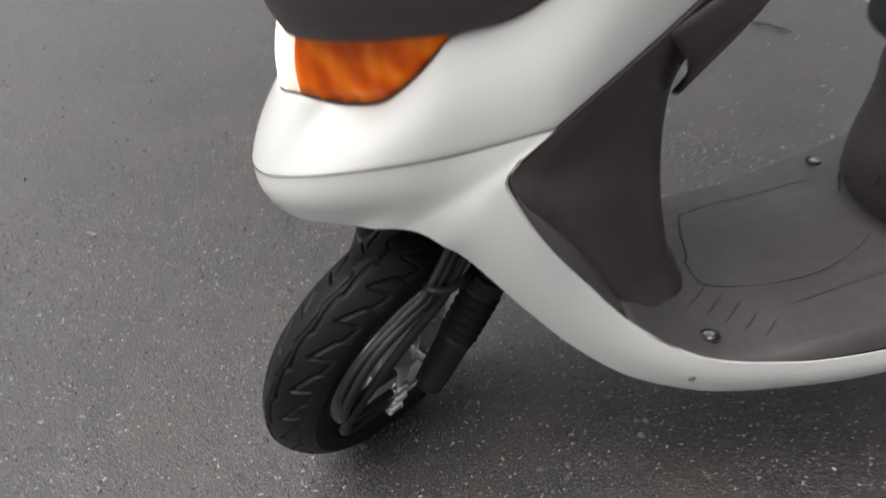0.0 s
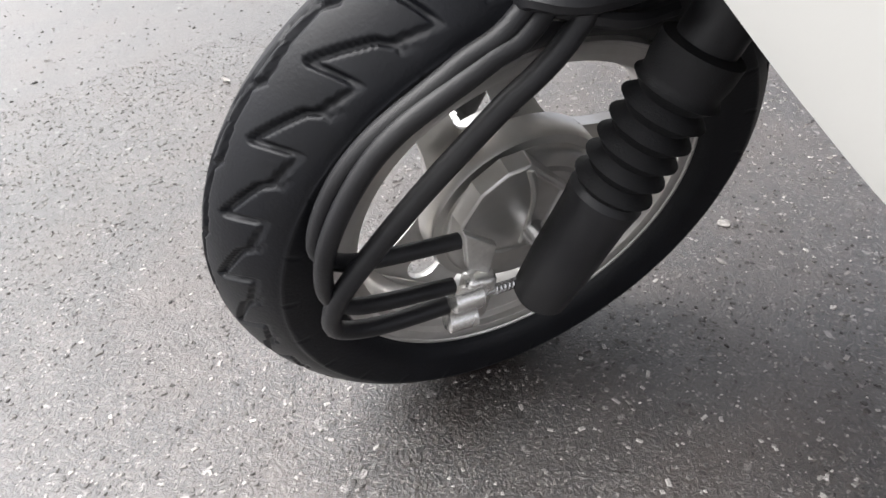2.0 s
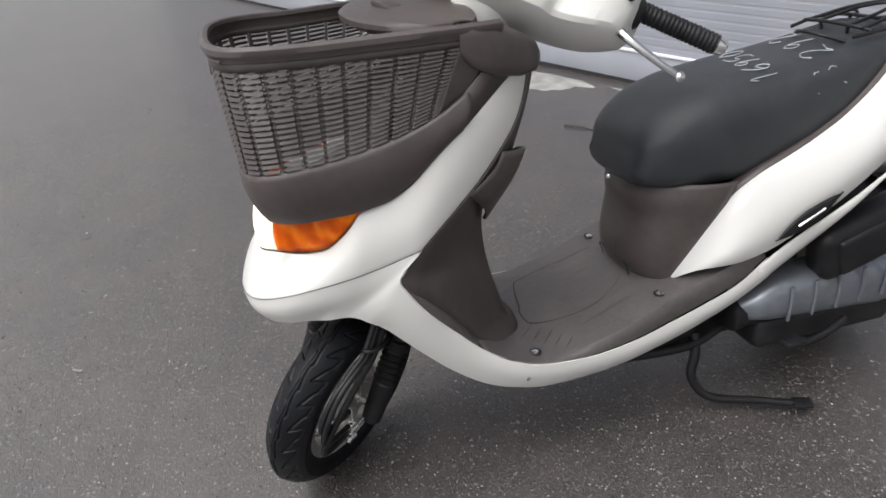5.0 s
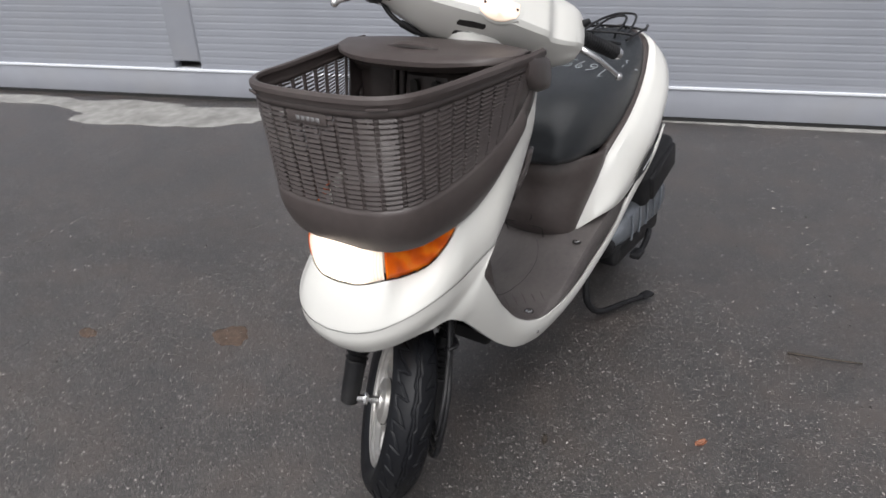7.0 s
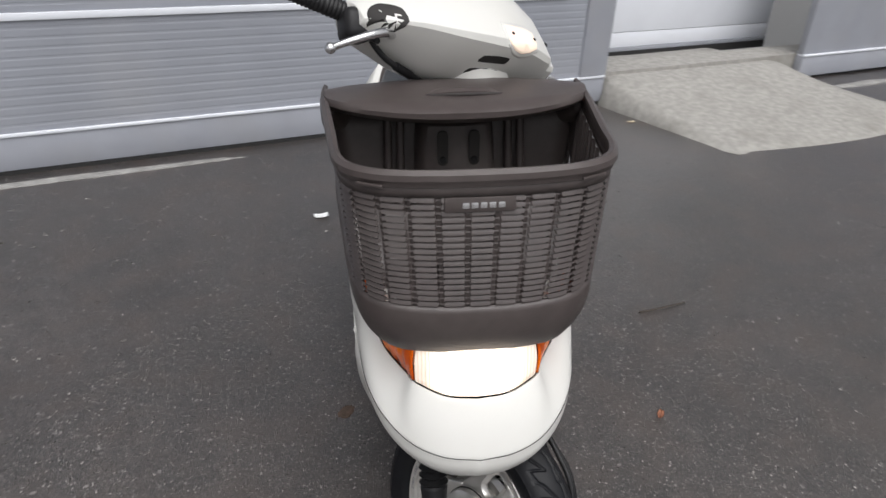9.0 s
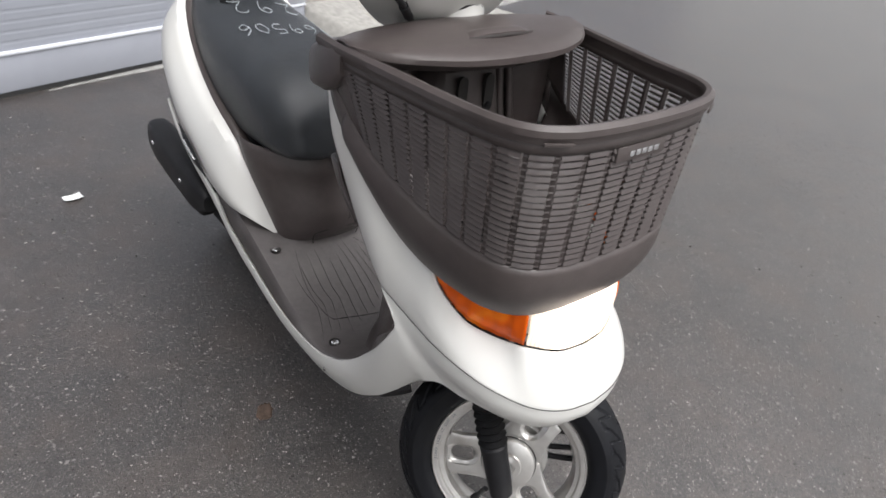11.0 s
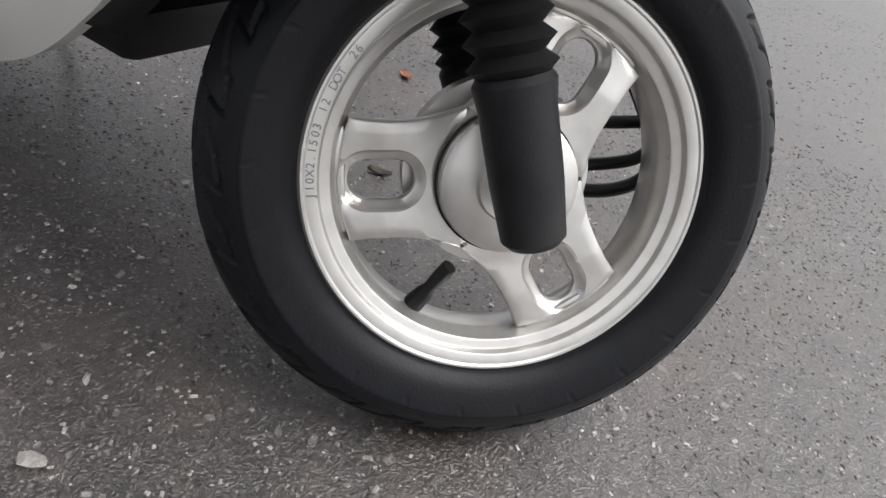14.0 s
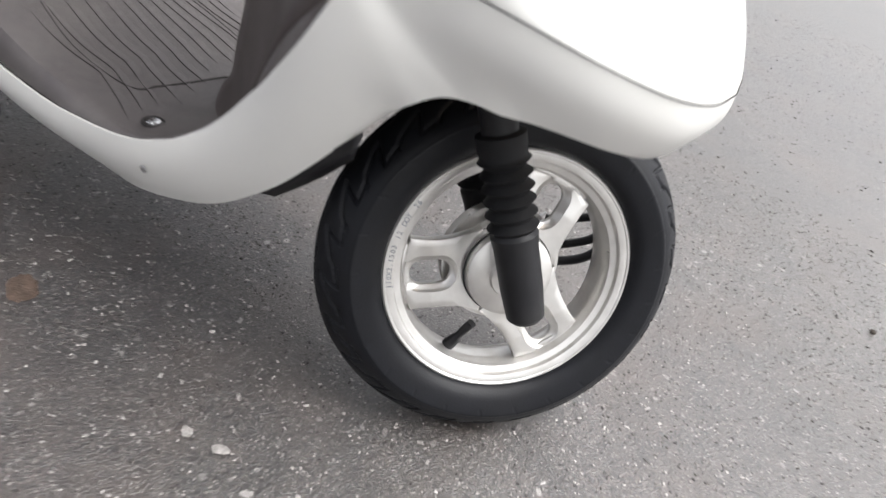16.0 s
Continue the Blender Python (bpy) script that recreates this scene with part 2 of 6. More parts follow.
# ---- mesh tools ----
def catmull(points, count, closed=False):
    """A smooth line through the points, as count places at even steps of its knots."""
    p = np.array(points, float)
    n = len(p)
    knots = np.r_[0, np.cumsum(np.linalg.norm(np.diff(np.vstack([p, p[:1]]) if closed else p, axis=0), axis=1) ** 0.7)]
    out = []
    for u in np.linspace(0, knots[-1], count + 1 if closed else count)[: count if closed else None]:
        i = min(int(np.searchsorted(knots, u, side="right") - 1), len(knots) - 2)
        t = (u - knots[i]) / max(1e-9, knots[i + 1] - knots[i])
        if closed:
            a, b, c, d = p[(i - 1) % n], p[i % n], p[(i + 1) % n], p[(i + 2) % n]
        else:
            b, c = p[i], p[i + 1]
            a = p[i - 1] if i else b - (c - b)
            d = p[i + 2] if i + 2 < n else c + (c - b)
        out.append(0.5 * (2 * b + (c - a) * t + (2 * a - 5 * b + 4 * c - d) * t * t + (3 * b - a - 3 * c + d) * t ** 3))
    return np.array(out)


def sheet(bm, grid, close_u=False, close_v=False):
    """Faces over a grid of places, rows by columns."""
    rows = [[bm.verts.new(tuple(p)) for p in row] for row in grid]
    nu, nv = len(rows), len(rows[0])
    for i in range(nu if close_u else nu - 1):
        for j in range(nv if close_v else nv - 1):
            a, b, c, d = rows[i][j], rows[(i + 1) % nu][j], rows[(i + 1) % nu][(j + 1) % nv], rows[i][(j + 1) % nv]
            try:
                bm.faces.new((a, b, c, d))
            except ValueError:
                pass
    return rows


def tube(bm, points, radius, sides=10, smooth=0, caps=True):
    """A round bar along a line; radius may be one number or one for each point."""
    pts = catmull(points, smooth) if smooth else np.array(points, float)
    n = len(pts)
    rad = np.interp(np.linspace(0, 1, n), np.linspace(0, 1, len(radius)), radius) if hasattr(radius, "__len__") else np.full(n, radius)
    tan = np.gradient(pts, axis=0)
    ref = Vector((0.13, 0.29, 0.95))
    rows = []
    for p, t, r in zip(pts, tan, rad):
        t = Vector(t).normalized()
        u = (ref - t * ref.dot(t)).normalized()
        ref = u
        w = t.cross(u)
        rows.append([Vector(p) + (u * math.cos(a) + w * math.sin(a)) * r for a in np.linspace(0, math.tau, sides, endpoint=False)])
    v = sheet(bm, rows, close_v=True)
    if caps:
        bm.faces.new(v[0])
        bm.faces.new(v[-1][::-1])


def lathe(bm, profile, sides=64, axis="x", close=False):
    """Turns a profile of (along, radius) round an axis."""
    rows = []
    for a, r in profile:
        ring = []
        for k in range(sides):
            c, s = math.cos(math.tau * k / sides) * r, math.sin(math.tau * k / sides) * r
            ring.append((a, c, s) if axis == "x" else (c, a, s) if axis == "y" else (c, s, a))
        rows.append(ring)
    v = sheet(bm, rows, close_u=close, close_v=True)
    if not close:
        for ring, flip in ((v[0], False), (v[-1], True)):
            if (ring[0].co - ring[sides // 2].co).length > 1e-4:
                bm.faces.new(ring[::-1] if flip else ring)


def block(bm, size, at=(0, 0, 0), turn=None, bevel=0.0, segments=2):
    """A box with eased edges."""
    m = Matrix.Translation(at) @ (turn.to_4x4() if turn else Matrix()) @ Matrix.Diagonal((*size, 1))
    r = bmesh.ops.create_cube(bm, size=1.0, matrix=m)
    if bevel:
        edges = list({e for v in r["verts"] for e in v.link_edges})
        bmesh.ops.bevel(bm, geom=edges, offset=bevel, segments=segments, affect="EDGES", profile=0.5)


def mirror(bm):
    """Adds the other half across x = 0 and welds the seam."""
    g = bmesh.ops.duplicate(bm, geom=bm.verts[:] + bm.edges[:] + bm.faces[:])["geom"]
    verts = [e for e in g if isinstance(e, bmesh.types.BMVert)]
    faces = [e for e in g if isinstance(e, bmesh.types.BMFace)]
    for v in verts:
        v.co.x = -v.co.x
    bmesh.ops.reverse_faces(bm, faces=faces)
    bmesh.ops.remove_doubles(bm, verts=bm.verts[:], dist=0.0004)


def part(name, bm, mat, parent=None, label="", thick=0.0, offset=-1.0, flat=False, bevel=0.0, angle=40, face=None):
    """Links a bmesh as one mesh object, under a thing or a part."""
    me = bpy.data.meshes.new(name)
    bmesh.ops.recalc_face_normals(bm, faces=bm.faces[:])
    if face is not None or thick:
        mid = sum((f.calc_center_median() for f in bm.faces), Vector()) / len(bm.faces)
        turn = sum(f.calc_area() * f.normal.dot(Vector(face) if face is not None else f.calc_center_median() - mid) for f in bm.faces)
        if turn < 0:
            bmesh.ops.reverse_faces(bm, faces=bm.faces[:])
    bm.to_mesh(me)
    bm.free()
    me.materials.append(mat)
    if not flat:
        me.polygons.foreach_set("use_smooth", [True] * len(me.polygons))
        me.set_sharp_from_angle(angle=radians(angle))
    ob = new(name, me)
    if parent:
        ob.parent = parent
    if label:
        tagged(ob, label)
    if thick:
        s = ob.modifiers.new("thickness", "SOLIDIFY")
        s.thickness, s.offset, s.use_even_offset = thick, offset, False
    if bevel:
        b = ob.modifiers.new("eased", "BEVEL")
        b.width, b.segments, b.limit_method, b.angle_limit = bevel, 2, "ANGLE", radians(40)
    return ob


def flip(points):
    return [(-x, y, z) for x, y, z in points]


# ---- setting ----
bm = bmesh.new()
steps = [-400, -120, -40, -14, -6, -3, -1.5, 0, 1.5, 3, 6, 14, 40, 120, 400]
sheet(bm, [[(x, y, 0) for x in steps] for y in steps])
ground = tagged(part("ground", bm, ASPHALT, flat=True), "worn grey asphalt yard with pale stone chips", "ground", kind="structure")

WALL = pose(0, 2.66, 0, 0, 0, math.degrees(math.atan(0.41)))   # along the shutter: local x along it, y away from the yard


def shutter_run(name, x0, x1, z0, z1, mat, label, pitch=0.038, depth=0.0009):
    """A metal door sheet with shallow horizontal ribs, as one solid slab."""
    bm = bmesh.new()
    prof = [(0.06, z0)]
    z = z0
    while z < z1 - 1e-6:
        top = min(z + pitch, z1)
        prof += [(0.0, z), (0.0, z + (top - z) * 0.62), (depth, z + (top - z) * 0.72), (depth, z + (top - z) * 0.92), (0.0, top - 0.0005)]
        z = top
    prof += [(0.0, z1), (0.06, z1)]
    rows = [[(x, y, zz) for y, zz in prof] for x in (x0, x1)]
    v = sheet(bm, rows, close_v=True)
    bm.faces.new(v[0])
    bm.faces.new(v[1][::-1])
    ob = part(name, bm, mat, flat=True)
    ob.matrix_basis = WALL
    return tagged(ob, label, "door", kind="structure")


def slab(name, x0, x1, y0, y1, z0, z1, mat, label, category="wall", bevel=0.003):
    bm = bmesh.new()
    block(bm, (x1 - x0, y1 - y0, z1 - z0), ((x0 + x1) / 2, (y0 + y1) / 2, (z0 + z1) / 2), bevel=bevel)
    ob = part(name, bm, mat)
    ob.matrix_basis = WALL
    return tagged(ob, label, category, kind="structure")


door_1 = shutter_run("door_1", -2.82, 1.08, 0.176, 0.615, PANEL, "pale grey ribbed metal shutter door, closed")
shutter_run("door_2", -2.82, 1.08, 0.645, 3.2, PANEL, "upper part of the pale grey ribbed shutter")
shutter_run("door_3", -9.0, -2.985, 0.176, 3.2, PANEL, "second pale grey ribbed shutter beside a post")
slab("trim", -9.0, 1.27, -0.006, 0.05, 0.02, 0.165, PANEL_RAIL, "flat grey metal bottom rail of the shutter", "trim")
slab("trim", -9.0, 1.27, -0.014, 0.05, 0.163, 0.176, PANEL_WHITE, "light metal lip above the bottom rail", "trim")
slab("trim", -9.0, 1.25, -0.002, 0.05, 0.0, 0.021, SEAL, "black rubber seal under the shutter", "trim", 0.0)
slab("trim", -2.82, 0.93, -0.010, 0.05, 0.616, 0.644, PANEL_WHITE, "light joint strip between shutter sections", "trim")
slab("trim", 0.93, 1.08, 0.002, 0.05, 0.616, 0.644, PANEL, "grey joint strip end", "trim", 0.0)
slab("door_post", -2.985, -2.82, -0.008, 0.06, 0.222, 3.2, PANEL_RAIL, "flat grey metal post between two shutters", "post")
slab("door_post", 1.08, 1.27, -0.012, 0.16, 0.176, 3.2, PANEL_RAIL, "grey metal door post by the ramp", "post")
slab("wall_north", -9.2, 12.0, 0.06, 0.30, 0.0, 0.0 + 0.17, CONCRETE, "plain concrete base behind the shutters", "wall", 0.0)
slab("wall_north", -9.2, 1.27, 0.165, 0.30, 0.171, 3.6, PANEL, "plain wall behind the shutters", "wall", 0.0)
# unseen upper wall, added dark to cut reflections and bounce on the ground
slab("wall_north", -9.2, 12.0, -0.03, 0.30, 3.2, 7.5, UNSEEN_WALL, "unseen dark grey wall above the shutters, added to darken reflections", "wall", 0.0)
# second bay, set back behind the ramp
door_4 = slab("door_4", 1.275, 3.4, 0.632, 0.69, 0.120, 3.2, PANEL_WHITE, "white panelled metal door set back behind the ramp", "door")
for z0, z1 in ((0.168, 0.268), (0.272, 0.72), (0.724, 1.17), (1.174, 1.62), (1.624, 2.07), (2.074, 3.18)):
    bm = bmesh.new()
    block(bm, (2.12, 0.014, z1 - z0), (2.3375, 0.625, (z0 + z1) / 2), bevel=0.002)
    part("panel", bm, PANEL_WHITE, door_4)
slab("trim", 1.275, 3.4, 0.612, 0.631, 0.140, 0.167, PANEL_RAIL, "grey metal strip along the foot of the white door", "trim")
slab("trim", 1.275, 3.4, 0.615, 0.631, 0.085, 0.139, SEAL, "black seal under the white door", "trim", 0.0)
slab("wall_side", 1.275, 1.30, 0.17, 0.611, 0.0, 3.2, PANEL_RAIL, "grey reveal beside the white door", "wall", 0.0)
slab("wall_north", 3.05, 12.0, 0.0, 0.05, 0.176, 3.2, PANEL_RAIL, "plain pale grey metal wall past the ramp", "wall")
slab("trim", 3.05, 12.0, -0.006, 0.055, 0.02, 0.165, PANEL_RAIL, "flat grey metal skirting past the ramp", "trim")
slab("trim", 3.05, 12.0, -0.014, 0.05, 0.163, 0.176, PANEL_WHITE, "light lip above the skirting", "trim")

# door handle of the white door
bm = bmesh.new()
tube(bm, [(0, 0, 0), (0, -0.03, 0), (0.015, -0.05, 0), (0.09, -0.05, 0)], 0.011, 10, 14)
lathe(bm, [(0.0, 0.024), (-0.006, 0.024), (-0.008, 0.018)], 20, "y")
handle = part("door_handle", bm, BLACK, door_4)
handle.matrix_basis = pose(1.72, 0.617, 0.52)

# concrete ramp with a rough, sloping side
bm = bmesh.new()
rows = []
for i in range(25):
    u = i / 24
    y = 0.64 - 1.62 * u
    h = float(np.interp(y, [-0.98, -0.80, -0.55, -0.2, 0.0, 0.3, 0.64], [0.0, 0.030, 0.063, 0.118, 0.152, 0.138, 0.110]))
    edge = 1.228 - 0.14 * y if y < -0.012 else 1.272
    rough = 0.014 * noise.noise((y * 7, 0, 5)) * (y < -0.02)
    row = [(edge + 0.02 * rough, y, -0.02), (edge + rough * 0.5, y, 0.0), (edge + 0.022 + rough, y, h * 0.45), (edge + 0.046 + rough, y, h * 0.86 + rough * 0.4), (edge + 0.066 + rough, y, h * 0.97)]
    for w in np.linspace(0.05, 1, 22):
        x = edge + 0.07 + (3.07 - edge) * w
        fall = min(1, (1 - w) * 5 + 0.03)
        row.append((x, y - 0.10 * math.sin(w * 3.1) * u, h * fall + 0.005 * noise.noise((x * 4, y * 4, 0)) * (1 - u) - (0.01 if i == 24 else 0)))
    rows.append(row)
v = sheet(bm, rows)
ob = part("ramp", bm, CONCRETE, thick=0.0)
ob.matrix_basis = WALL
tagged(ob, "rough concrete ramp with an uneven edge before the white door", "ramp", kind="structure")


def smear(name, at, size, turn, mat, label, seed, category="stain", h=0.004, lobes=0.35):
    """A thin irregular patch that lies on the ground."""
    bm = bmesh.new()
    ring = []
    for k in range(48):
        a = math.tau * k / 48
        r = 1 + lobes * noise.noise((math.cos(a) * 1.6 + seed, math.sin(a) * 1.6, seed * 0.7)) + 0.18 * noise.noise((math.cos(a) * 5, math.sin(a) * 5 + seed, 3))
        ring.append((math.cos(a) * size[0] * r, math.sin(a) * size[1] * r))
    rows = [[(x * f, y * f, z) for x, y in ring] for f, z in ((1.0, 0.0005), (0.94, h), (0.6, h * 1.1), (0.25, h * 1.1))]
    v = sheet(bm, rows, close_v=True)
    bm.faces.new(v[-1])
    ob = part(name, bm, mat)
    ob.matrix_basis = pose(*at, 0, 0, turn)
    return tagged(ob, label, category, kind="structure")


smear("cement_patch", (-2.65, 1.28, 0), (0.62, 0.20), 22, CEMENT, "pale smeared cement patch before the shutter", 3.1, lobes=0.55)
smear("cement_patch", (-3.6, 1.02, 0), (0.55, 0.07), 20, CEMENT, "thin pale cement smear beside the shutter", 5.4)
smear("cement_patch", (-1.35, 1.97, 0), (0.55, 0.025), 22, CEMENT, "thin pale cement strip along the shutter", 6.4)
smear("cement_patch", (0.45, 2.81, 0), (0.62, 0.022), 22, CEMENT, "thin pale cement strip along the shutter", 8.2)
smear("cement_patch", (3.3, 3.75, 0), (0.35, 0.05), 22, CEMENT, "thin pale cement strip past the ramp", 9.2)


# ---- scooter ----
# Scooter space: x to its left, y to its rear, z up, front axle over the origin.
scooter = tagged(new("scooter"), "white and brown scooter with a front basket, on its stand", "scooter")
scooter.matrix_basis = pose(0, 0, 0, 0, LEAN, 0)
EDGE = [(0.165, 0.348, 0.800), (0.163, 0.341, 0.756), (0.170, 0.322, 0.715), (0.171, 0.295, 0.676), (0.173, 0.263, 0.639), (0.177, 0.227, 0.606), (0.180, 0.189, 0.573), (0.179, 0.153, 0.539), (0.177, 0.120, 0.507),
        (0.178, 0.113, 0.490), (0.181, 0.141, 0.438), (0.172, 0.195, 0.369), (0.170, 0.254, 0.306), (0.177, 0.314, 0.268), (0.182, 0.360, 0.254), (0.184, 0.420, 0.247), (0.185, 0.473, 0.246), (0.186, 0.549, 0.256), (0.187, 0.618, 0.275), (0.190, 0.691, 0.299), (0.192, 0.760, 0.327), (0.190, 0.820, 0.368)]
TOP = [(0, -0.092, 0.535), (0.045, -0.086, 0.537), (0.088, -0.062, 0.546), (0.097, -0.035, 0.540), (0.110, -0.010, 0.541), (0.126, 0.014, 0.549), (0.140, 0.036, 0.569), (0.150, 0.056, 0.592), (0.153, 0.074, 0.612), (0.160, 0.117, 0.624), (0.173, 0.157, 0.652), (0.184, 0.189, 0.688), (0.189, 0.225, 0.717), (0.189, 0.259, 0.746), (0.186, 0.291, 0.774), (0.170, 0.340, 0.806)]
SEAM = [(0, -0.131, 0.459), (0.050, -0.124, 0.462), (0.095, -0.102, 0.471), (0.132, -0.060, 0.486), (0.154, -0.012, 0.499), (0.165, 0.040, 0.509), (0.170, 0.090, 0.520), (0.179, 0.153, 0.539)]

N = 48
# upper front cowl: from the lamp opening down to the seam, and up the wing
edge_up = EDGE[:8][::-1]
seam_all = catmull(SEAM, 33)
upper_low = np.vstack([seam_all, catmull(edge_up, 24)[1:]])
upper_top = catmull(TOP, len(upper_low))


def bulged(a, b, count, bulge, ends=(1.0, 1.0)):
    """Rows from line a to line b, swelling outwards by bulge between them."""
    rows = []
    for k in range(count):
        t = k / (count - 1)
        row = []
        for i in range(len(a)):
            p = a[i] * (1 - t) + b[i] * t
            s = math.sin(math.pi * t) * bulge[min(i, len(bulge) - 1)]
            out = np.array((p[0], min(0.0, p[1]) * 1.1, 0.0))
            d = np.linalg.norm(out)
            row.append(p + out / d * s if d > 1e-6 else p + np.array((0, -s, 0)))
        rows.append(row)
    return rows


def ease(v):
    return max(0.0, min(1.0, v))


bm = bmesh.new()
sheet(bm, bulged(upper_top, upper_low, 12, np.interp(np.linspace(0, 1, len(upper_low)), [0, 0.3, 0.6, 1], [0.003, 0.006, 0.008, 0.003])))
mirror(bm)
cowl = part("front_cowl", bm, WHITE, scooter, "glossy white front cowl", thick=0.004, bevel=0.0015)
# shadow gap between the two cowls
bm = bmesh.new()
gap_line = [(x * s, y - 0.0002, z - 0.0004) for s, run in ((-1, seam_all[::-1]), (1, seam_all[1:])) for x, y, z in run]
tube(bm, gap_line, 0.0005, 6)
part("seam_gap", bm, GROOVE_AND_SHADE, cowl, "thin dark seam between the cowls")

PAIRS = [((0, -0.131, 0.459), (0, -0.104, 0.400)), ((0.050, -0.124, 0.462), (0.038, -0.101, 0.402)), ((0.095, -0.102, 0.471), (0.069, -0.091, 0.409)), ((0.132, -0.060, 0.486), (0.096, -0.072, 0.417)), ((0.154, -0.012, 0.499), (0.114, -0.047, 0.423)), ((0.165, 0.040, 0.509), (0.126, -0.024, 0.426)),
         ((0.170, 0.090, 0.520), (0.135, -0.004, 0.426)), ((0.176, 0.130, 0.532), (0.140, 0.012, 0.428)), ((0.179, 0.153, 0.539), (0.143, 0.024, 0.428)), ((0.179, 0.136, 0.522), (0.146, 0.034, 0.427)), ((0.178, 0.120, 0.506), (0.149, 0.046, 0.422)), ((0.178, 0.113, 0.490), (0.152, 0.060, 0.412)), ((0.180, 0.122, 0.470), (0.151, 0.082, 0.395)), ((0.181, 0.141, 0.438), (0.154, 0.115, 0.359)),
         ((0.178, 0.165, 0.405), (0.156, 0.150, 0.320)), ((0.172, 0.195, 0.369), (0.158, 0.200, 0.270)), ((0.170, 0.254, 0.306), (0.160, 0.265, 0.222)), ((0.177, 0.314, 0.268), (0.163, 0.345, 0.193)), ((0.182, 0.360, 0.254), (0.165, 0.40, 0.187)), ((0.184, 0.420, 0.247), (0.166, 0.45, 0.187)), ((0.185, 0.473, 0.246), (0.168, 0.5, 0.191)), ((0.186, 0.549, 0.256), (0.170, 0.558, 0.201)), ((0.187, 0.618, 0.275), (0.172, 0.64, 0.223)), ((0.190, 0.691, 0.299), (0.175, 0.70, 0.245)), ((0.192, 0.760, 0.327), (0.178, 0.77, 0.276)), ((0.190, 0.820, 0.368), (0.180, 0.84, 0.316))]
both = np.array([[*p, *q] for p, q in PAIRS])
dense = catmull(both, 120)
top_line, low_line = dense[:, :3] - np.array((0, 0, 0.0007)), dense[:, 3:]
for side in (1, -1):
    bm = bmesh.new()
    rows = [[top_line[i] * np.array((0.985, 1, 1)) + np.array((0, 0.003, 0.0)) for i in range(120)]]
    for t in np.linspace(0, 1, 11):
        row = []
        for i in range(120):
            p = top_line[i] * (1 - t) + low_line[i] * t
            nose = max(0.0, min(1.0, (0.12 - p[1]) / 0.15))
            # a soft crease runs back from the nose above the wheel opening
            crease = 0.010 * math.sin(math.pi * t) - 0.004 * nose * (p[0] / 0.16) * math.exp(-((t - 0.78) / 0.16) ** 2) * (1 if p[1] > -0.02 else 0.25)
            d = Vector((p[0], min(0.0, p[1]) * 1.1, 0)).normalized() if p[0] > 1e-4 else Vector((0, -1, 0))
            row.append(p + np.array(d) * crease)
        rows.append(row)
    tuck = [max(0.0, min(1.0, (p[1] - 0.05) / 0.12)) * max(0.0, min(1.0, (0.50 - p[1]) / 0.12)) for p in low_line]
    rows.append([p * np.array((0.96, 1, 1)) + np.array((0, 0.006 if p[1] < 0 else 0, -0.012 * w * (side < 0))) for p, w in zip(low_line, tuck)])
    rows.append([p * np.array((0.86, 1, 1)) + np.array((0, 0.014 if p[1] < 0 else 0, 0.004 - 0.014 * w * (side < 0))) for p, w in zip(low_line, tuck)])
    grid = sheet(bm, [[(p[0] * side, p[1], p[2]) for p in row] for row in rows])
    soft = [v for row in grid[2:-4] for v in row[1:-1] if v.co.y > 0.03]
    for k in range(22):
        bmesh.ops.smooth_vert(bm, verts=soft if k > 7 else [v for row in grid[2:-4] for v in row[1:-1]], factor=0.5, use_axis_x=True, use_axis_y=True, use_axis_z=True)
    skirt = part("lower_cowl", bm, WHITE, scooter, "white lower cowl and side skirt below a fine seam", thick=0.003, bevel=0.001, face=(side, -0.3, 0))
    bm = bmesh.new()
    lathe(bm, [(0.0, 0.0001), (0.0, 0.004), (0.0015, 0.004), (0.002, 0.003), (0.0021, 0.0001)], 14)
    s = part("screw", bm, STEEL, skirt)
    s.matrix_basis = pose(0.1795 * side, 0.327, 0.231, 0, 0, 0 if side > 0 else 180)

# inner leg shield
E_IN = catmull(EDGE[:14], 44)
MID = catmull([(0.125, 0.362, 0.800), (0.128, 0.345, 0.73), (0.122, 0.338, 0.66), (0.100, 0.318, 0.60), (0.080, 0.298, 0.55), (0.075, 0.292, 0.51), (0.073, 0.296, 0.45), (0.069, 0.308, 0.39), (0.064, 0.324, 0.335), (0.062, 0.332, 0.30), (0.056, 0.350, 0.280), (0.053, 0.362, 0.258)], 44)
bm = bmesh.new()
rows = []
# how far in from the edge the paler foot well reaches, growing downwards
WELL = [0.02 + 0.46 * ease((0.47 - E_IN[i][2]) / 0.17) for i in range(44)]


def inner(i, t):
    p = E_IN[i] * (1 - t) + MID[i] * t
    low = ease((0.45 - p[2]) / 0.12)
    bend = math.sin(math.pi * t ** 0.8)
    return p + np.array((-0.004 if t < 0.015 else 0.0, (0.012 - 0.030 * low) * bend, -0.012 * low * bend))


for k in range(7):
    rows.append([inner(i, WELL[i] + (1 - WELL[i]) * k / 6) for i in range(44)])
for t in (0.35, 0.75, 1.0):
    rows.append([np.array((MID[i][0] * (1 - t), MID[i][1] + 0.012 * t ** 0.5, MID[i][2])) for i in range(44)])
sheet(bm, rows)
mirror(bm)
shield = part("leg_shield", bm, BROWN, scooter, "brown moulded inner leg shield", thick=0.003, face=(0, 1, 0))
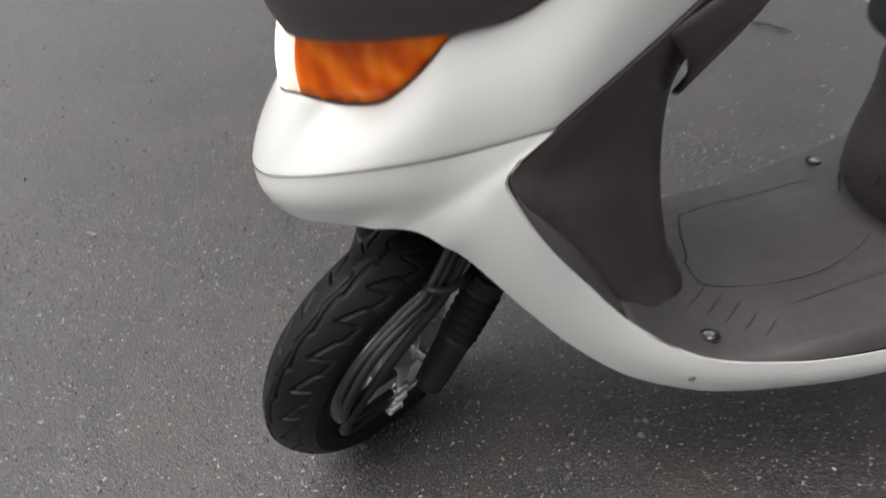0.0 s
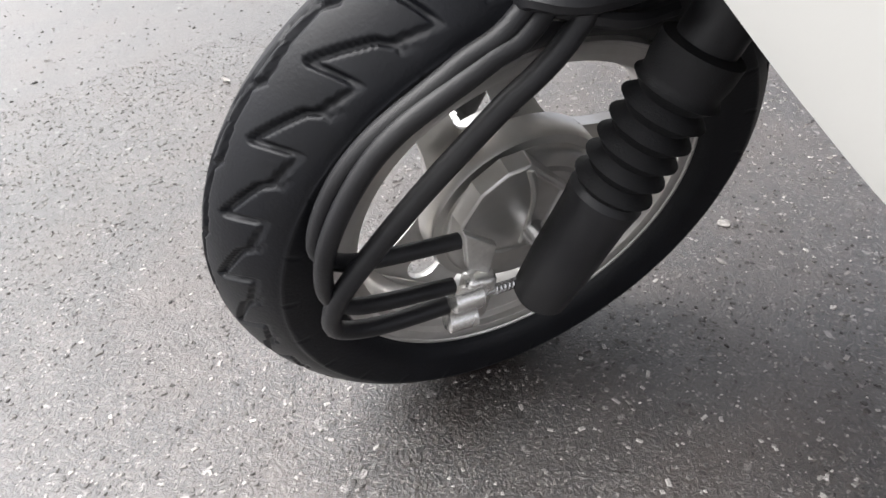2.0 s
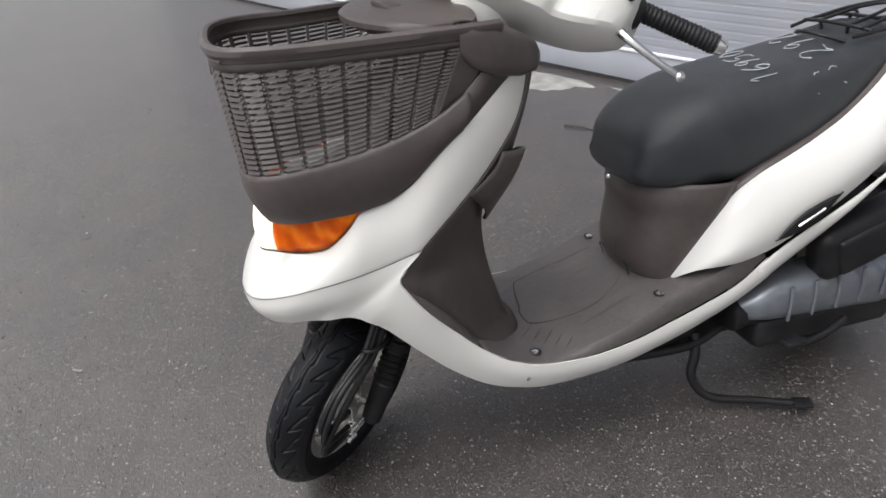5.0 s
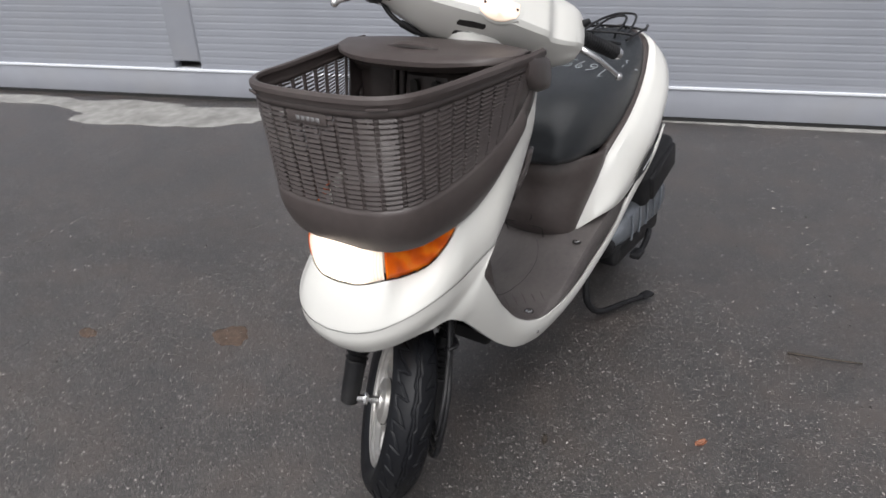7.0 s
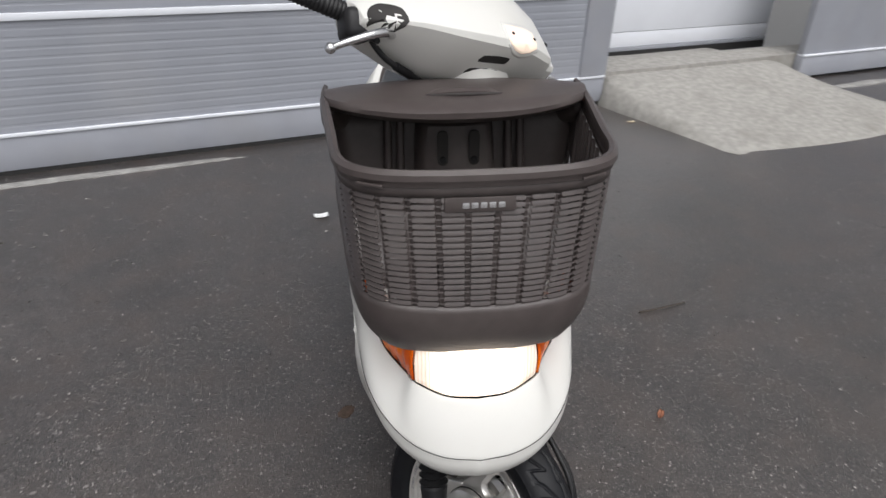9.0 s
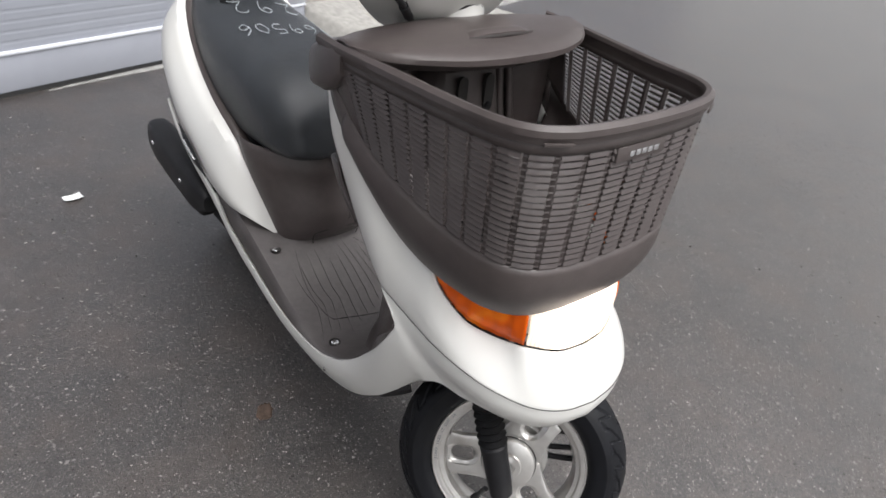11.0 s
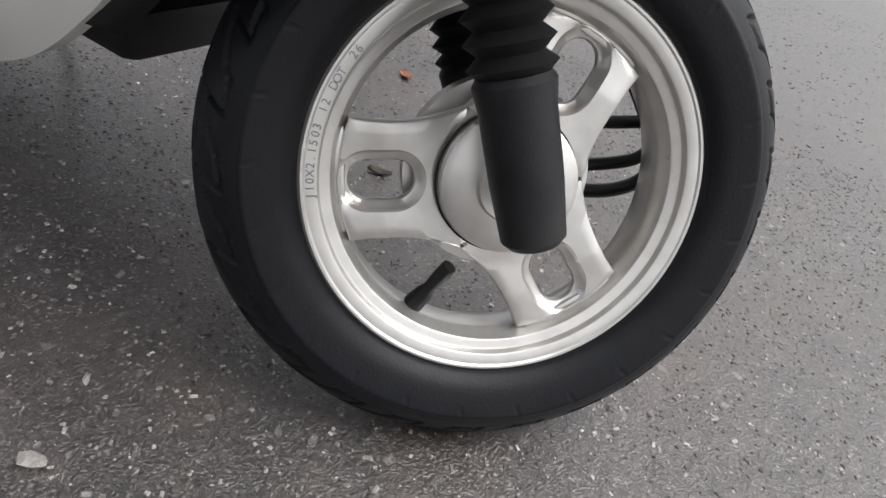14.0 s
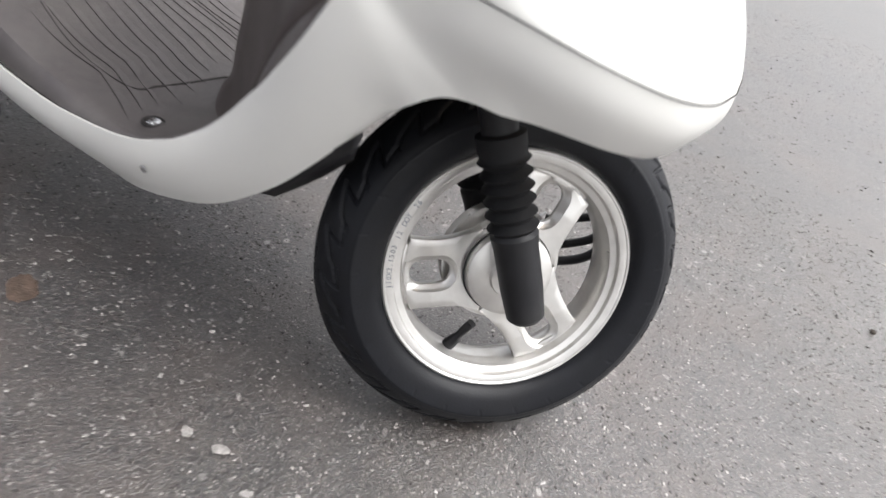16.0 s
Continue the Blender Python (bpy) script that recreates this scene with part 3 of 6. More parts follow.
for side in (1, -1):
    bm = bmesh.new()
    sheet(bm, [[inner(i, WELL[i] * t) * np.array((side, 1, 1)) for i in range(44)] for t in (0, 0.08, 0.4, 0.7, 1.0)])
    part("foot_well", bm, MAT_BROWN, shield, "paler brown foot well beside the tunnel", thick=0.003, face=(0, 1, 0))
for side in (1, -1):
    bm = bmesh.new()
    lip = catmull([(0.172, 0.300, 0.672), (0.165, 0.335, 0.668), (0.142, 0.352, 0.662), (0.105, 0.356, 0.650), (0.075, 0.345, 0.635)], 18)
    low = catmull([(0.174, 0.240, 0.612), (0.158, 0.268, 0.580), (0.128, 0.284, 0.552), (0.100, 0.292, 0.530), (0.078, 0.296, 0.520)], 18)
    rows = [[lip[i] * (1 - t) + low[i] * t + np.array((0, 0.012 * math.sin(math.pi * t), 0)) for i in range(18)] for t in np.linspace(0, 1, 7)]
    sheet(bm, [[(p[0] * side, p[1], p[2]) for p in r] for r in rows])
    part("pocket", bm, BROWN, shield, "open brown storage pocket", thick=0.004, face=(0, 1, 0))


# floor board
FLOOR = catmull([(0.25, 0.310, 0), (0.30, 0.276, 0), (0.36, 0.2545, 0), (0.42, 0.256, 0), (0.47, 0.264, 0), (0.524, 0.277, 0), (0.60, 0.305, 0), (0.69, 0.340, 0), (0.76, 0.364, 0), (0.83, 0.392, 0)], 60)


def floor_at(x, y):
    """Height of the floor board, sunk a little outside the mat."""
    return float(np.interp(y, FLOOR[:, 0], FLOOR[:, 1])) - 0.002 * (x / 0.17) ** 2 + (0.002 if abs(x) < 0.095 else 0.0)


edge_floor = catmull(EDGE[12:], 40)
bm = bmesh.new()
rows = []
for i in range(40):
    x, y, z = edge_floor[i]
    rows.append([(x * s - 0.003 * s, y, floor_at(x * s, y) if abs(s) < 0.93 else z * 0.9 + floor_at(x * s, y) * 0.1 - 0.001) for s in np.r_[-1, np.linspace(-0.92, 0.92, 27), 1]])
sheet(bm, rows)
floor_board = part("floor_board", bm, MAT_BROWN, scooter, "brown textured plastic floor board, scuffed", thick=0.004, face=(0, 0, 1))


for x, y in ((0.14, 0.36), (0.139, 0.623), (-0.14, 0.36), (-0.139, 0.623)):
    bm = bmesh.new()
    lathe(bm, [(0.0, 0.0115), (0.0015, 0.0115), (0.0022, 0.010), (-0.001, 0.0085)], 24, "z")
    cup = part("screw_cup", bm, GROOVE_AND_SHADE, floor_board)
    cup.location = (x, y, floor_at(x, y) + 0.0005)
    bm = bmesh.new()
    lathe(bm, [(-0.0005, 0.0001), (-0.0005, 0.0072), (0.002, 0.0072), (0.0032, 0.005), (0.0034, 0.0001)], 20, "z")
    block(bm, (0.008, 0.0016, 0.001), (0, 0, 0.0036))
    head = part("screw", bm, STEEL, floor_board)
    head.location = (x, y, floor_at(x, y) + 0.0005)
# mat outline and grip ridges
outline = catmull([(x, y, 0) for x, y in ((0.0, 0.386), (0.038, 0.386), (0.052, 0.394), (0.064, 0.430), (0.071, 0.475), (0.070, 0.525), (0.056, 0.57), (0.036, 0.60))], 40)
bm = bmesh.new()
tube(bm, [(x, y, floor_at(x, y) + 0.0002) for x, y, _ in outline], [0.0010, 0.0010, 0.0007, 0.0004], 6, 40)
wide_side = catmull([(0.0, 0.386, 0), (-0.0133, 0.3935, 0), (-0.0624, 0.405, 0), (-0.100, 0.4175, 0), (-0.1125, 0.428, 0), (-0.1195, 0.468, 0), (-0.1185, 0.52, 0), (-0.1095, 0.5736, 0), (-0.0995, 0.613, 0)], 48)
tube(bm, [(x, y, floor_at(x, y) + 0.0002) for x, y, _ in wide_side], [0.0012, 0.0012, 0.0010, 0.0007, 0.0005, 0.0004], 6)
part("mat_groove", bm, GROOVE_AND_SHADE, floor_board)
for s in (1,):
    # short moulded strokes fanning out beside the mat
    for k in range(5):
        x0, y0 = 0.049 + 0.0185 * k, 0.395 + 0.013 * k
        reach = 1.35 - 0.13 * k
        pts = [(x0 + 0.033 * reach * t, y0 - 0.034 * reach * t + 0.004 * t * (1 - t)) for t in np.linspace(0, 1, 6)]
        width = 0.0022
        bm = bmesh.new()
        tube(bm, [(x * s, y, floor_at(x, y) - width * 0.55) for x, y in pts if x < 0.160], [width * q for q in (0.5, 0.85, 1.0, 0.9, 0.5)], 8, 16)
        part("grip_line", bm, BROWN, floor_board)
# long wavy ribs: a low step that faces the right side, a flat slope towards the left
for k, x0 in enumerate((-0.124, -0.106, -0.086, -0.066, -0.045, -0.025, -0.007, 0.010, 0.026, 0.042, 0.060, 0.078, 0.094, 0.110)):
    pull = 0.10 + ease((0.02 - x0) / 0.10)
    ys = np.linspace(0.372 + 0.004 * (k % 3) if x0 < -0.02 else 0.402 + 0.012 * (k % 2), 0.585 + 0.012 * (k % 4), 22)
    xs = [x0 - 0.34 * max(0.0, 0.465 - y) * pull + 0.0045 * math.sin((y - 0.36) * 27 + k * 0.5) for y in ys]
    rise = [0.0013 * min(1, j / 3, (21 - j) / 6) for j in range(22)]
    bm = bmesh.new()
    sheet(bm, [[(x + dx, y, floor_at(x, y) + h * up - 0.0003) for x, y, h in zip(xs, ys, rise)] for dx, up in ((0.0, 1.0), (0.004, 0.75), (0.012, 0.0))])
    part("grip_rib", bm, MAT_BROWN, floor_board, face=(0, 0, 1))
    # the step's steep face, its shade painted in as near-black colour
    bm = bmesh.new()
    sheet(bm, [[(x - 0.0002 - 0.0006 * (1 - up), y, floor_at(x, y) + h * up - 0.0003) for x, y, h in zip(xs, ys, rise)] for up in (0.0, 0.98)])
    part("grip_line", bm, GROOVE_AND_SHADE, floor_board, face=(-1, 0, 0))

# column under the seat
prof = [(0.612, 0.522), (0.599, 0.49), (0.604, 0.455), (0.599, 0.42), (0.592, 0.385), (0.595, 0.345), (0.608, 0.322), (0.618, 0.310), (0.622, 0.290)]
bm = bmesh.new()
rows = []
for y0, z in catmull([(a, b, 0) for a, b in prof], 22)[:, :2]:
    xe = float(np.interp(z, [0.275, 0.328, 0.389, 0.446, 0.493, 0.526], [0.112, 0.117, 0.131, 0.145, 0.152, 0.152]))
    ye = float(np.interp(z, [0.275, 0.328, 0.389, 0.446, 0.493, 0.526], [0.665, 0.668, 0.702, 0.732, 0.752, 0.770]))
    rows.append([(xe * math.sin(a), y0 + (ye - y0) * (1 - math.cos(a)) ** 0.95, z) for a in np.linspace(-math.pi / 2, math.pi / 2, 31)])
sheet(bm, rows)
column = part("seat_column", bm, BROWN, scooter, "brown rounded panel under the seat", thick=0.003, face=(0, -1, 0))
bm = bmesh.new()
lathe(bm, [(0.0, 0.013), (-0.004, 0.013), (-0.004, 0.009), (-0.002, 0.008), (-0.002, 0.0001)], 24, "y")
lock = part("lock", bm, BLACK, column)
lock.location = (0.012, 0.598, 0.372)
bm = bmesh.new()
loop = [(-0.055, 0.300), (-0.058, 0.335), (-0.04, 0.345), (0.03, 0.345), (0.05, 0.338), (0.048, 0.300)]
tube(bm, [(x, 0.5935 + 0.30 * x * x * 12 + (0.012 if z < 0.33 else 0.0), z) for x, z in loop], 0.0012, 6, 40)
part("hatch_line", bm, GROOVE_AND_SHADE, column)

# seat
bm = bmesh.new()
sections = [(0.597, 0.078, 0.540, 0.592), (0.601, 0.092, 0.526, 0.608), (0.617, 0.108, 0.514, 0.634), (0.656, 0.126, 0.506, 0.663), (0.715, 0.138, 0.500, 0.684), (0.80, 0.143, 0.500, 0.696), (0.90, 0.143, 0.515, 0.704), (1.0, 0.135, 0.545, 0.716), (1.08, 0.120, 0.59, 0.730), (1.14, 0.095, 0.64, 0.738), (1.175, 0.05, 0.68, 0.735)]
sec = catmull([(a, b, c) for a, b, c, d in sections], 40)
tops = catmull([(a, d, 0) for a, b, c, d in sections], 40)
rows = []
for (y, w, lo), (_, hi, _) in zip(sec, tops):
    row = []
    for a in np.linspace(0, math.tau, 40, endpoint=False):
        c, s = math.cos(a), math.sin(a)
        x = w * math.copysign(abs(c) ** 0.55, c)
        z = (lo + hi) / 2 + (hi - lo) / 2 * math.copysign(abs(s) ** (0.55 if s > 0 else 0.4), s)
        row.append((x * (1.0 - 0.10 * max(0, s)), y - (0.012 * (1 - (x / 0.15) ** 2) if s < 0 else 0), z))
    rows.append(row)
v = sheet(bm, rows, close_v=True)
bm.faces.new(v[0])
bm.faces.new(v[-1][::-1])
seat = part("seat", bm, VINYL, scooter, "padded black vinyl seat with chalk digits", angle=60)
bm = bmesh.new()
lathe(bm, [(0.0, 0.0001), (0.0, 0.006), (-0.003, 0.005), (-0.004, 0.0001)], 14, "y")
stud = part("stud", bm, STEEL, seat)
stud.location = (0.0, 0.586, 0.515)

# rear side covers
UP = [(0.118, 0.662, 0.328), (0.135, 0.696, 0.389), (0.155, 0.727, 0.446), (0.170, 0.762, 0.493), (0.177, 0.809, 0.526), (0.178, 0.866, 0.549), (0.174, 0.927, 0.572), (0.166, 1.0, 0.605), (0.152, 1.08, 0.655), (0.125, 1.15, 0.703), (0.06, 1.205, 0.725), (0, 1.215, 0.728)]
LO = [(0.120, 0.662, 0.326), (0.160, 0.685, 0.358), (0.182, 0.722, 0.369), (0.191, 0.765, 0.374), (0.199, 0.83, 0.395), (0.203, 0.90, 0.432), (0.203, 0.97, 0.470), (0.196, 1.05, 0.515), (0.180, 1.13, 0.56), (0.140, 1.21, 0.60), (0.07, 1.255, 0.62), (0, 1.262, 0.625)]
for side in (1, -1):
    bm = bmesh.new()
    a, b = catmull(UP, 50), catmull(LO, 50)
    rows = []
    for t in np.linspace(0, 1, 11):
        rows.append([((a[i] * (1 - t) + b[i] * t) * np.array((side, 1, 1))) + np.array((side * 0.020 * math.sin(math.pi * t) * min(1, i / 8), 0, 0)) for i in range(50)])
    rows.insert(0, [(a[i] + np.array((-0.020, 0, 0.006))) * np.array((side, 1, 1)) for i in range(50)])
    sheet(bm, rows)
    cover = part("side_cover", bm, WHITE, scooter, "white rear side cover", thick=0.003, bevel=0.001, face=(side, 0, 0))
    # lower rear strip and leaf-shaped badge
    bm = bmesh.new()
    s1 = catmull([(0.192, 0.800, 0.352), (0.200, 0.86, 0.398), (0.206, 0.93, 0.436), (0.204, 1.0, 0.468), (0.196, 1.07, 0.500)], 20)
    s2 = catmull([(0.180, 0.81, 0.300), (0.190, 0.87, 0.350), (0.198, 0.94, 0.400), (0.200, 1.0, 0.440), (0.194, 1.07, 0.492)], 20)
    sheet(bm, [[(s1[i] * (1 - t) + s2[i] * t + np.array((0.006 * math.sin(math.pi * t), 0, 0))) * np.array((side, 1, 1)) for i in range(20)] for t in np.linspace(0, 1, 6)])
    part("rear_strip", bm, WHITE, scooter, "narrow white rear strip", thick=0.003, face=(side, 0, 0))
    bm = bmesh.new()
    mid = catmull([(0.208, 0.815, 0.413), (0.215, 0.855, 0.440), (0.217, 0.90, 0.462), (0.215, 0.945, 0.488)], 14)
    rows = []
    for s in np.linspace(-1, 1, 5):
        rows.append([(mid[i] + np.array((0.0015 * (1 - s * s) + 0.002, 0.35 * 0.017 * s * math.sin(math.pi * i / 13) * -1, 0.017 * s * math.sin(math.pi * i / 13)))) * np.array((side, 1, 1)) for i in range(14)])
    sheet(bm, rows)
    badge = part("badge", bm, BLACK, cover, "dark leaf-shaped badge", thick=0.002)
    bm = bmesh.new()
    tube(bm, [(mid[i] + np.array((0.0045, 0, 0.001))) * np.array((side, 1, 1)) for i in range(4, 10)], 0.003, 6)
    part("badge_mark", bm, STEEL, badge)

# dark filler between seat and covers, and the tail
bm = bmesh.new()
a = catmull(UP, 40)
rows = [[np.array((p[0] - 0.016, p[1], p[2] + 0.004)) for p in a], [np.array((max(0, p[0] - 0.045), p[1], p[2] + 0.012)) for p in a]]
sheet(bm, rows)
mirror(bm)
part("seat_surround", bm, BROWN, scooter, "dark brown trim between seat and covers", thick=0.003)

# rear rack
rack = None
bars = [
    [(0.125, 0.985, 0.752), (0.140, 1.06, 0.760), (0.142, 1.14, 0.762), (0.128, 1.185, 0.764), (0.118, 1.19, 0.745)],
    [(0.100, 0.985, 0.742), (0.055, 0.955, 0.752), (0, 0.945, 0.756), (-0.055, 0.955, 0.752), (-0.100, 0.985, 0.742)],
    [(0.135, 1.03, 0.760), (0.06, 1.02, 0.765), (-0.06, 1.02, 0.765), (-0.135, 1.03, 0.760)],
    [(0.140, 1.11, 0.762), (0.06, 1.11, 0.768), (-0.06, 1.11, 0.768), (-0.140, 1.11, 0.762)],
    [(0.11, 1.02, 0.762), (0.09, 1.13, 0.778), (0.05, 1.22, 0.785), (0, 1.24, 0.786), (-0.05, 1.22, 0.785), (-0.09, 1.13, 0.778), (-0.11, 1.02, 0.762)],
    [(0.06, 1.02, 0.765), (0.05, 1.12, 0.78), (0.02, 1.18, 0.786), (-0.02, 1.18, 0.786), (-0.05, 1.12, 0.78), (-0.06, 1.02, 0.765)],
    [(0.055, 1.02, 0.765), (0.05, 1.03, 0.74), (0.05, 1.06, 0.70)], [(-0.055, 1.02, 0.765), (-0.05, 1.03, 0.74), (-0.05, 1.06, 0.70)],
    [(0.055, 1.11, 0.768), (0.06, 1.12, 0.74), (0.06, 1.12, 0.70)], [(-0.055, 1.11, 0.768), (-0.06, 1.12, 0.74), (-0.06, 1.12, 0.70)],
]
bars.append(flip(bars[0]))
for b in bars:
    bm = bmesh.new()
    tube(bm, [(x * 0.62, 1.145 + (y - 1.10) * 0.82, z - 0.024) for x, y, z in b], 0.0036, 8, 24)
    if rack is None:
        rack = part("rear_rack", bm, BLACK, scooter, "black steel tube luggage rack")
    else:
        part("rack_bar", bm, BLACK, rack)

# ---- front wheel, fork and handlebar, turned to the left ----
CASTER, STEER = radians(25.3), radians(STEER_DEG)
AXIS = Vector((0, math.sin(CASTER), math.cos(CASTER)))
TURN = Matrix.Rotation(STEER, 3, AXIS) @ Matrix.Rotation(-CASTER, 3, "X")
FORK = Matrix.Translation((0.014, 0.005, 0.203)) @ TURN.to_4x4()
WHEEL = Matrix.Translation((0.0158, 0.0072, 0.1925)) @ (Matrix.Rotation(radians(44.1), 3, AXIS) @ Matrix.Rotation(-CASTER, 3, "X") @ Matrix.Rotation(radians(0.45), 3, "Y")).to_4x4()
HEAD = FORK @ Matrix.Translation((0, 0.03, 0.775))

RT, RR = 0.2003, 0.1345
# rim casting with three slotted spokes
bm = bmesh.new()
half = [(-0.0375, RR), (-0.0400, RR - 0.0015), (-0.0398, RR - 0.003), (-0.0385, RR - 0.0042), (-0.0380, RR - 0.0105), (-0.0370, RR - 0.0118), (-0.0310, RR - 0.0130), (-0.0300, RR - 0.0145), (-0.0295, RR - 0.0185), (-0.0285, RR - 0.0198), (-0.0215, RR - 0.0212), (-0.0170, RR - 0.0235), (-0.010, RR - 0.0245), (0.0, RR - 0.0248)]
full = half + [(-x, r) for x, r in half[-2::-1]]
ring = full + [(x, r + 0.0045) for x, r in [(0.036, RR - 0.003), (0.026, RR - 0.007), (0.012, RR - 0.017), (-0.012, RR - 0.017), (-0.026, RR - 0.007), (-0.036, RR - 0.003)]]
lathe(bm, ring, 96, close=True)
bmesh.ops.scale(bm, vec=(0.79, 1, 1), verts=bm.verts[:])
wheel = part("front_wheel", bm, SILVER, scooter, "silver three-spoke cast wheel turned to one side", angle=30)
wheel.matrix_basis = WHEEL


def spoke_mesh(front, web):
    """One Y-shaped spoke, a thin dished casting with an oval window; its length runs along +y."""
    bm = bmesh.new()
    right = catmull([(0.0475, 0.0272, 0), (0.0430, 0.042, 0), (0.0398, 0.056, 0), (0.0385, 0.072, 0), (0.0388, 0.088, 0), (0.0405, 0.1025, 0)], 30)[:, :2]
    top = [(x, math.sqrt(0.1102 ** 2 - x * x)) for x in np.linspace(0.0405, -0.0405, 14)][1:-1]
    left = [(-x, y) for x, y in right[::-1]]
    bottom = [(x, 0.0272 - 0.004 * math.cos(x / 0.0475 * 1.5)) for x in np.linspace(-0.0475, 0.0475, 12)][1:-1]
    out = np.array([tuple(p) for p in right] + top + left + bottom)
    c = np.array((0.0, 0.0815))
    n = len(out)
    ang = np.arctan2(out[:, 1] - c[1], out[:, 0] - c[0])

    def stadium(a, w, l):
        d = np.array((math.cos(a), math.sin(a)))
        k = l - w
        if abs(d[0]) > 1e-9 and abs(w / d[0] * d[1]) <= k:
            return c + d * abs(w / d[0])
        s = math.copysign(k, d[1])
        b = d[1] * s
        return c + d * (b + math.sqrt(max(0, b * b - k * k + w * w)))

    # outline turned back at its edge, a raised border, then the dish round the window
    layers = [
        (lambda i: out[i], front - web),
        (lambda i: out[i], front - 0.0030),
        (lambda i: out[i] * 0.985 + c * 0.015, front - 0.0008),
        (lambda i: out[i] * 0.95 + c * 0.05, front),
        (lambda i: out[i] * 0.55 + stadium(ang[i], 0.0195, 0.0285) * 0.45, front),
        (lambda i: stadium(ang[i], 0.0205, 0.0292), front - 0.0008),
        (lambda i: stadium(ang[i], 0.0178, 0.0262), front - 0.0050),
        (lambda i: stadium(ang[i], 0.0140, 0.0225), front - 0.0066),
        (lambda i: stadium(ang[i], 0.0131, 0.0216), front - 0.0080),
        (lambda i: stadium(ang[i], 0.0131, 0.0216), front - web),
    ]
    rows = []
    for fn, h in layers:
        row = []
        for i in range(n):
            p = fn(i)
            # arms sit lower than the hub and rise again to the rim
            row.append((-(h + 0.003 * (1 - min(1, abs(p[1] - 0.080) / 0.04))), p[0], p[1]))
        rows.append(row)
    sheet(bm, rows, close_u=True, close_v=True)
    return bm


for k, deg in enumerate((168.5, 288.5, 48.5)):
    bm = spoke_mesh(0.0165, 0.0110)
    a = radians(deg)
    # local +y of the outline points from the hub to the rim
    up = Vector((0, -math.cos(a), math.sin(a)))
    m = Matrix((Vector((1, 0, 0)), up.cross(Vector((1, 0, 0))), up)).transposed()
    bmesh.ops.transform(bm, matrix=m.to_4x4(), verts=bm.verts[:])
    bmesh.ops.recalc_face_normals(bm, faces=bm.faces[:])
    spoke = part("spoke", bm, SILVER, wheel, angle=35)
    bm = bmesh.new()
    block(bm, (0.010, 0.070, 0.007), (-0.010, 0, 0.1085), bevel=0.0015)
    bmesh.ops.transform(bm, matrix=m.to_4x4(), verts=bm.verts[:])
    part("spoke_tab", bm, SILVER, spoke)

bm = bmesh.new()
lathe(bm, [(-0.034, 0.0001), (-0.034, 0.012), (-0.040, 0.013), (-0.040, 0.022), (-0.036, 0.0235), (-0.0345, 0.040), (-0.0315, 0.0455), (-0.022, 0.047), (0.02, 0.048), (0.026, 0.0001)], 64)
part("hub", bm, SILVER, wheel, angle=30)
bm = bmesh.new()
lathe(bm, [(-0.0165, 0.036), (-0.0165, 0.049), (-0.014, 0.0525), (0.010, 0.0525), (0.010, 0.036)], 64, close=True)
part("hub_flange", bm, SILVER, wheel, angle=30)
bm = bmesh.new()
lathe(bm, [(-0.0215, 0.0462), (-0.0225, 0.0482), (-0.020, 0.0484), (-0.019, 0.0462)], 64, close=True)
part("hub_seal", bm, BLACK, wheel)
bm = bmesh.new()
tube(bm, [(-0.085, 0, 0), (0.072, 0, 0)], 0.008, 16)
for s in (-1, 1):
    block(bm, (0.010, 0.021, 0.021), (s * 0.066, 0, 0), bevel=0.003)
part("axle", bm, STEEL, wheel)
# raised lettering round the rim
for word, mid in (("J10X2.15", 163.5), ("03", 152.5), ("12", 145.5), ("DOT", 137.5), ("26", 129)):
    for k, ch in enumerate(word):
        cu = bpy.data.curves.new("letter", "FONT")
        cu.body, cu.size, cu.extrude, cu.align_x, cu.align_y = ch, 0.0074, 0.0004, "CENTER", "CENTER"
        tmp = bpy.data.objects.new("letter", cu)
        me = bpy.data.meshes.new_from_object(tmp)
        bpy.data.objects.remove(tmp)
        a = radians(mid - (k - (len(word) - 1) / 2) * -2.15 * -1)
        rad = Vector((0, -math.cos(a), math.sin(a)))
        out = Vector((-1, 0, 0))
        m = Matrix((rad.cross(out), rad, out)).transposed().to_4x4()
        m.translation = rad * (RR - 0.0078) + out * 0.0304
        me.transform(m)
        me.materials.append(GREY)
        ob = new("rim_letter", me)
        ob.parent = wheel
# brake panel on the left with a raised pointed boss
bm = bmesh.new()
lathe(bm, [(0.004, 0.066), (0.021, 0.066), (0.024, 0.0645), (0.0245, 0.0585), (0.029, 0.0575), (0.031, 0.055), (0.0315, 0.046), (0.034, 0.044), (0.0350, 0.030), (0.0352, 0.0001)], 72)
panel = part("brake_panel", bm, SILVER, wheel, "silver drum brake panel")
# raised plate with a pointed corner, a border and a curved rib
plate_edge = [(0.0119, -0.0161), (0.0083, 0.0363), (-0.0318, 0.0545), (-0.0451, 0.0481), (-0.0569, 0.0309), (-0.0596, 0.0057), (-0.0504, -0.0149), (-0.0172, -0.0234)]
centre = np.mean(plate_edge, axis=0)
bm = bmesh.new()
rows = [[(x, *(centre + (np.array(q) - centre) * f)) for q in plate_edge] for f, x in ((1.03, 0.029), (1.0, 0.0405), (0.97, 0.0420), (0.92, 0.0420), (0.88, 0.0400))]
v = sheet(bm, rows, close_v=True)
bm.faces.new(v[-1])
boss = part("boss", bm, SILVER, panel, angle=25, bevel=0.0010)
bm = bmesh.new()
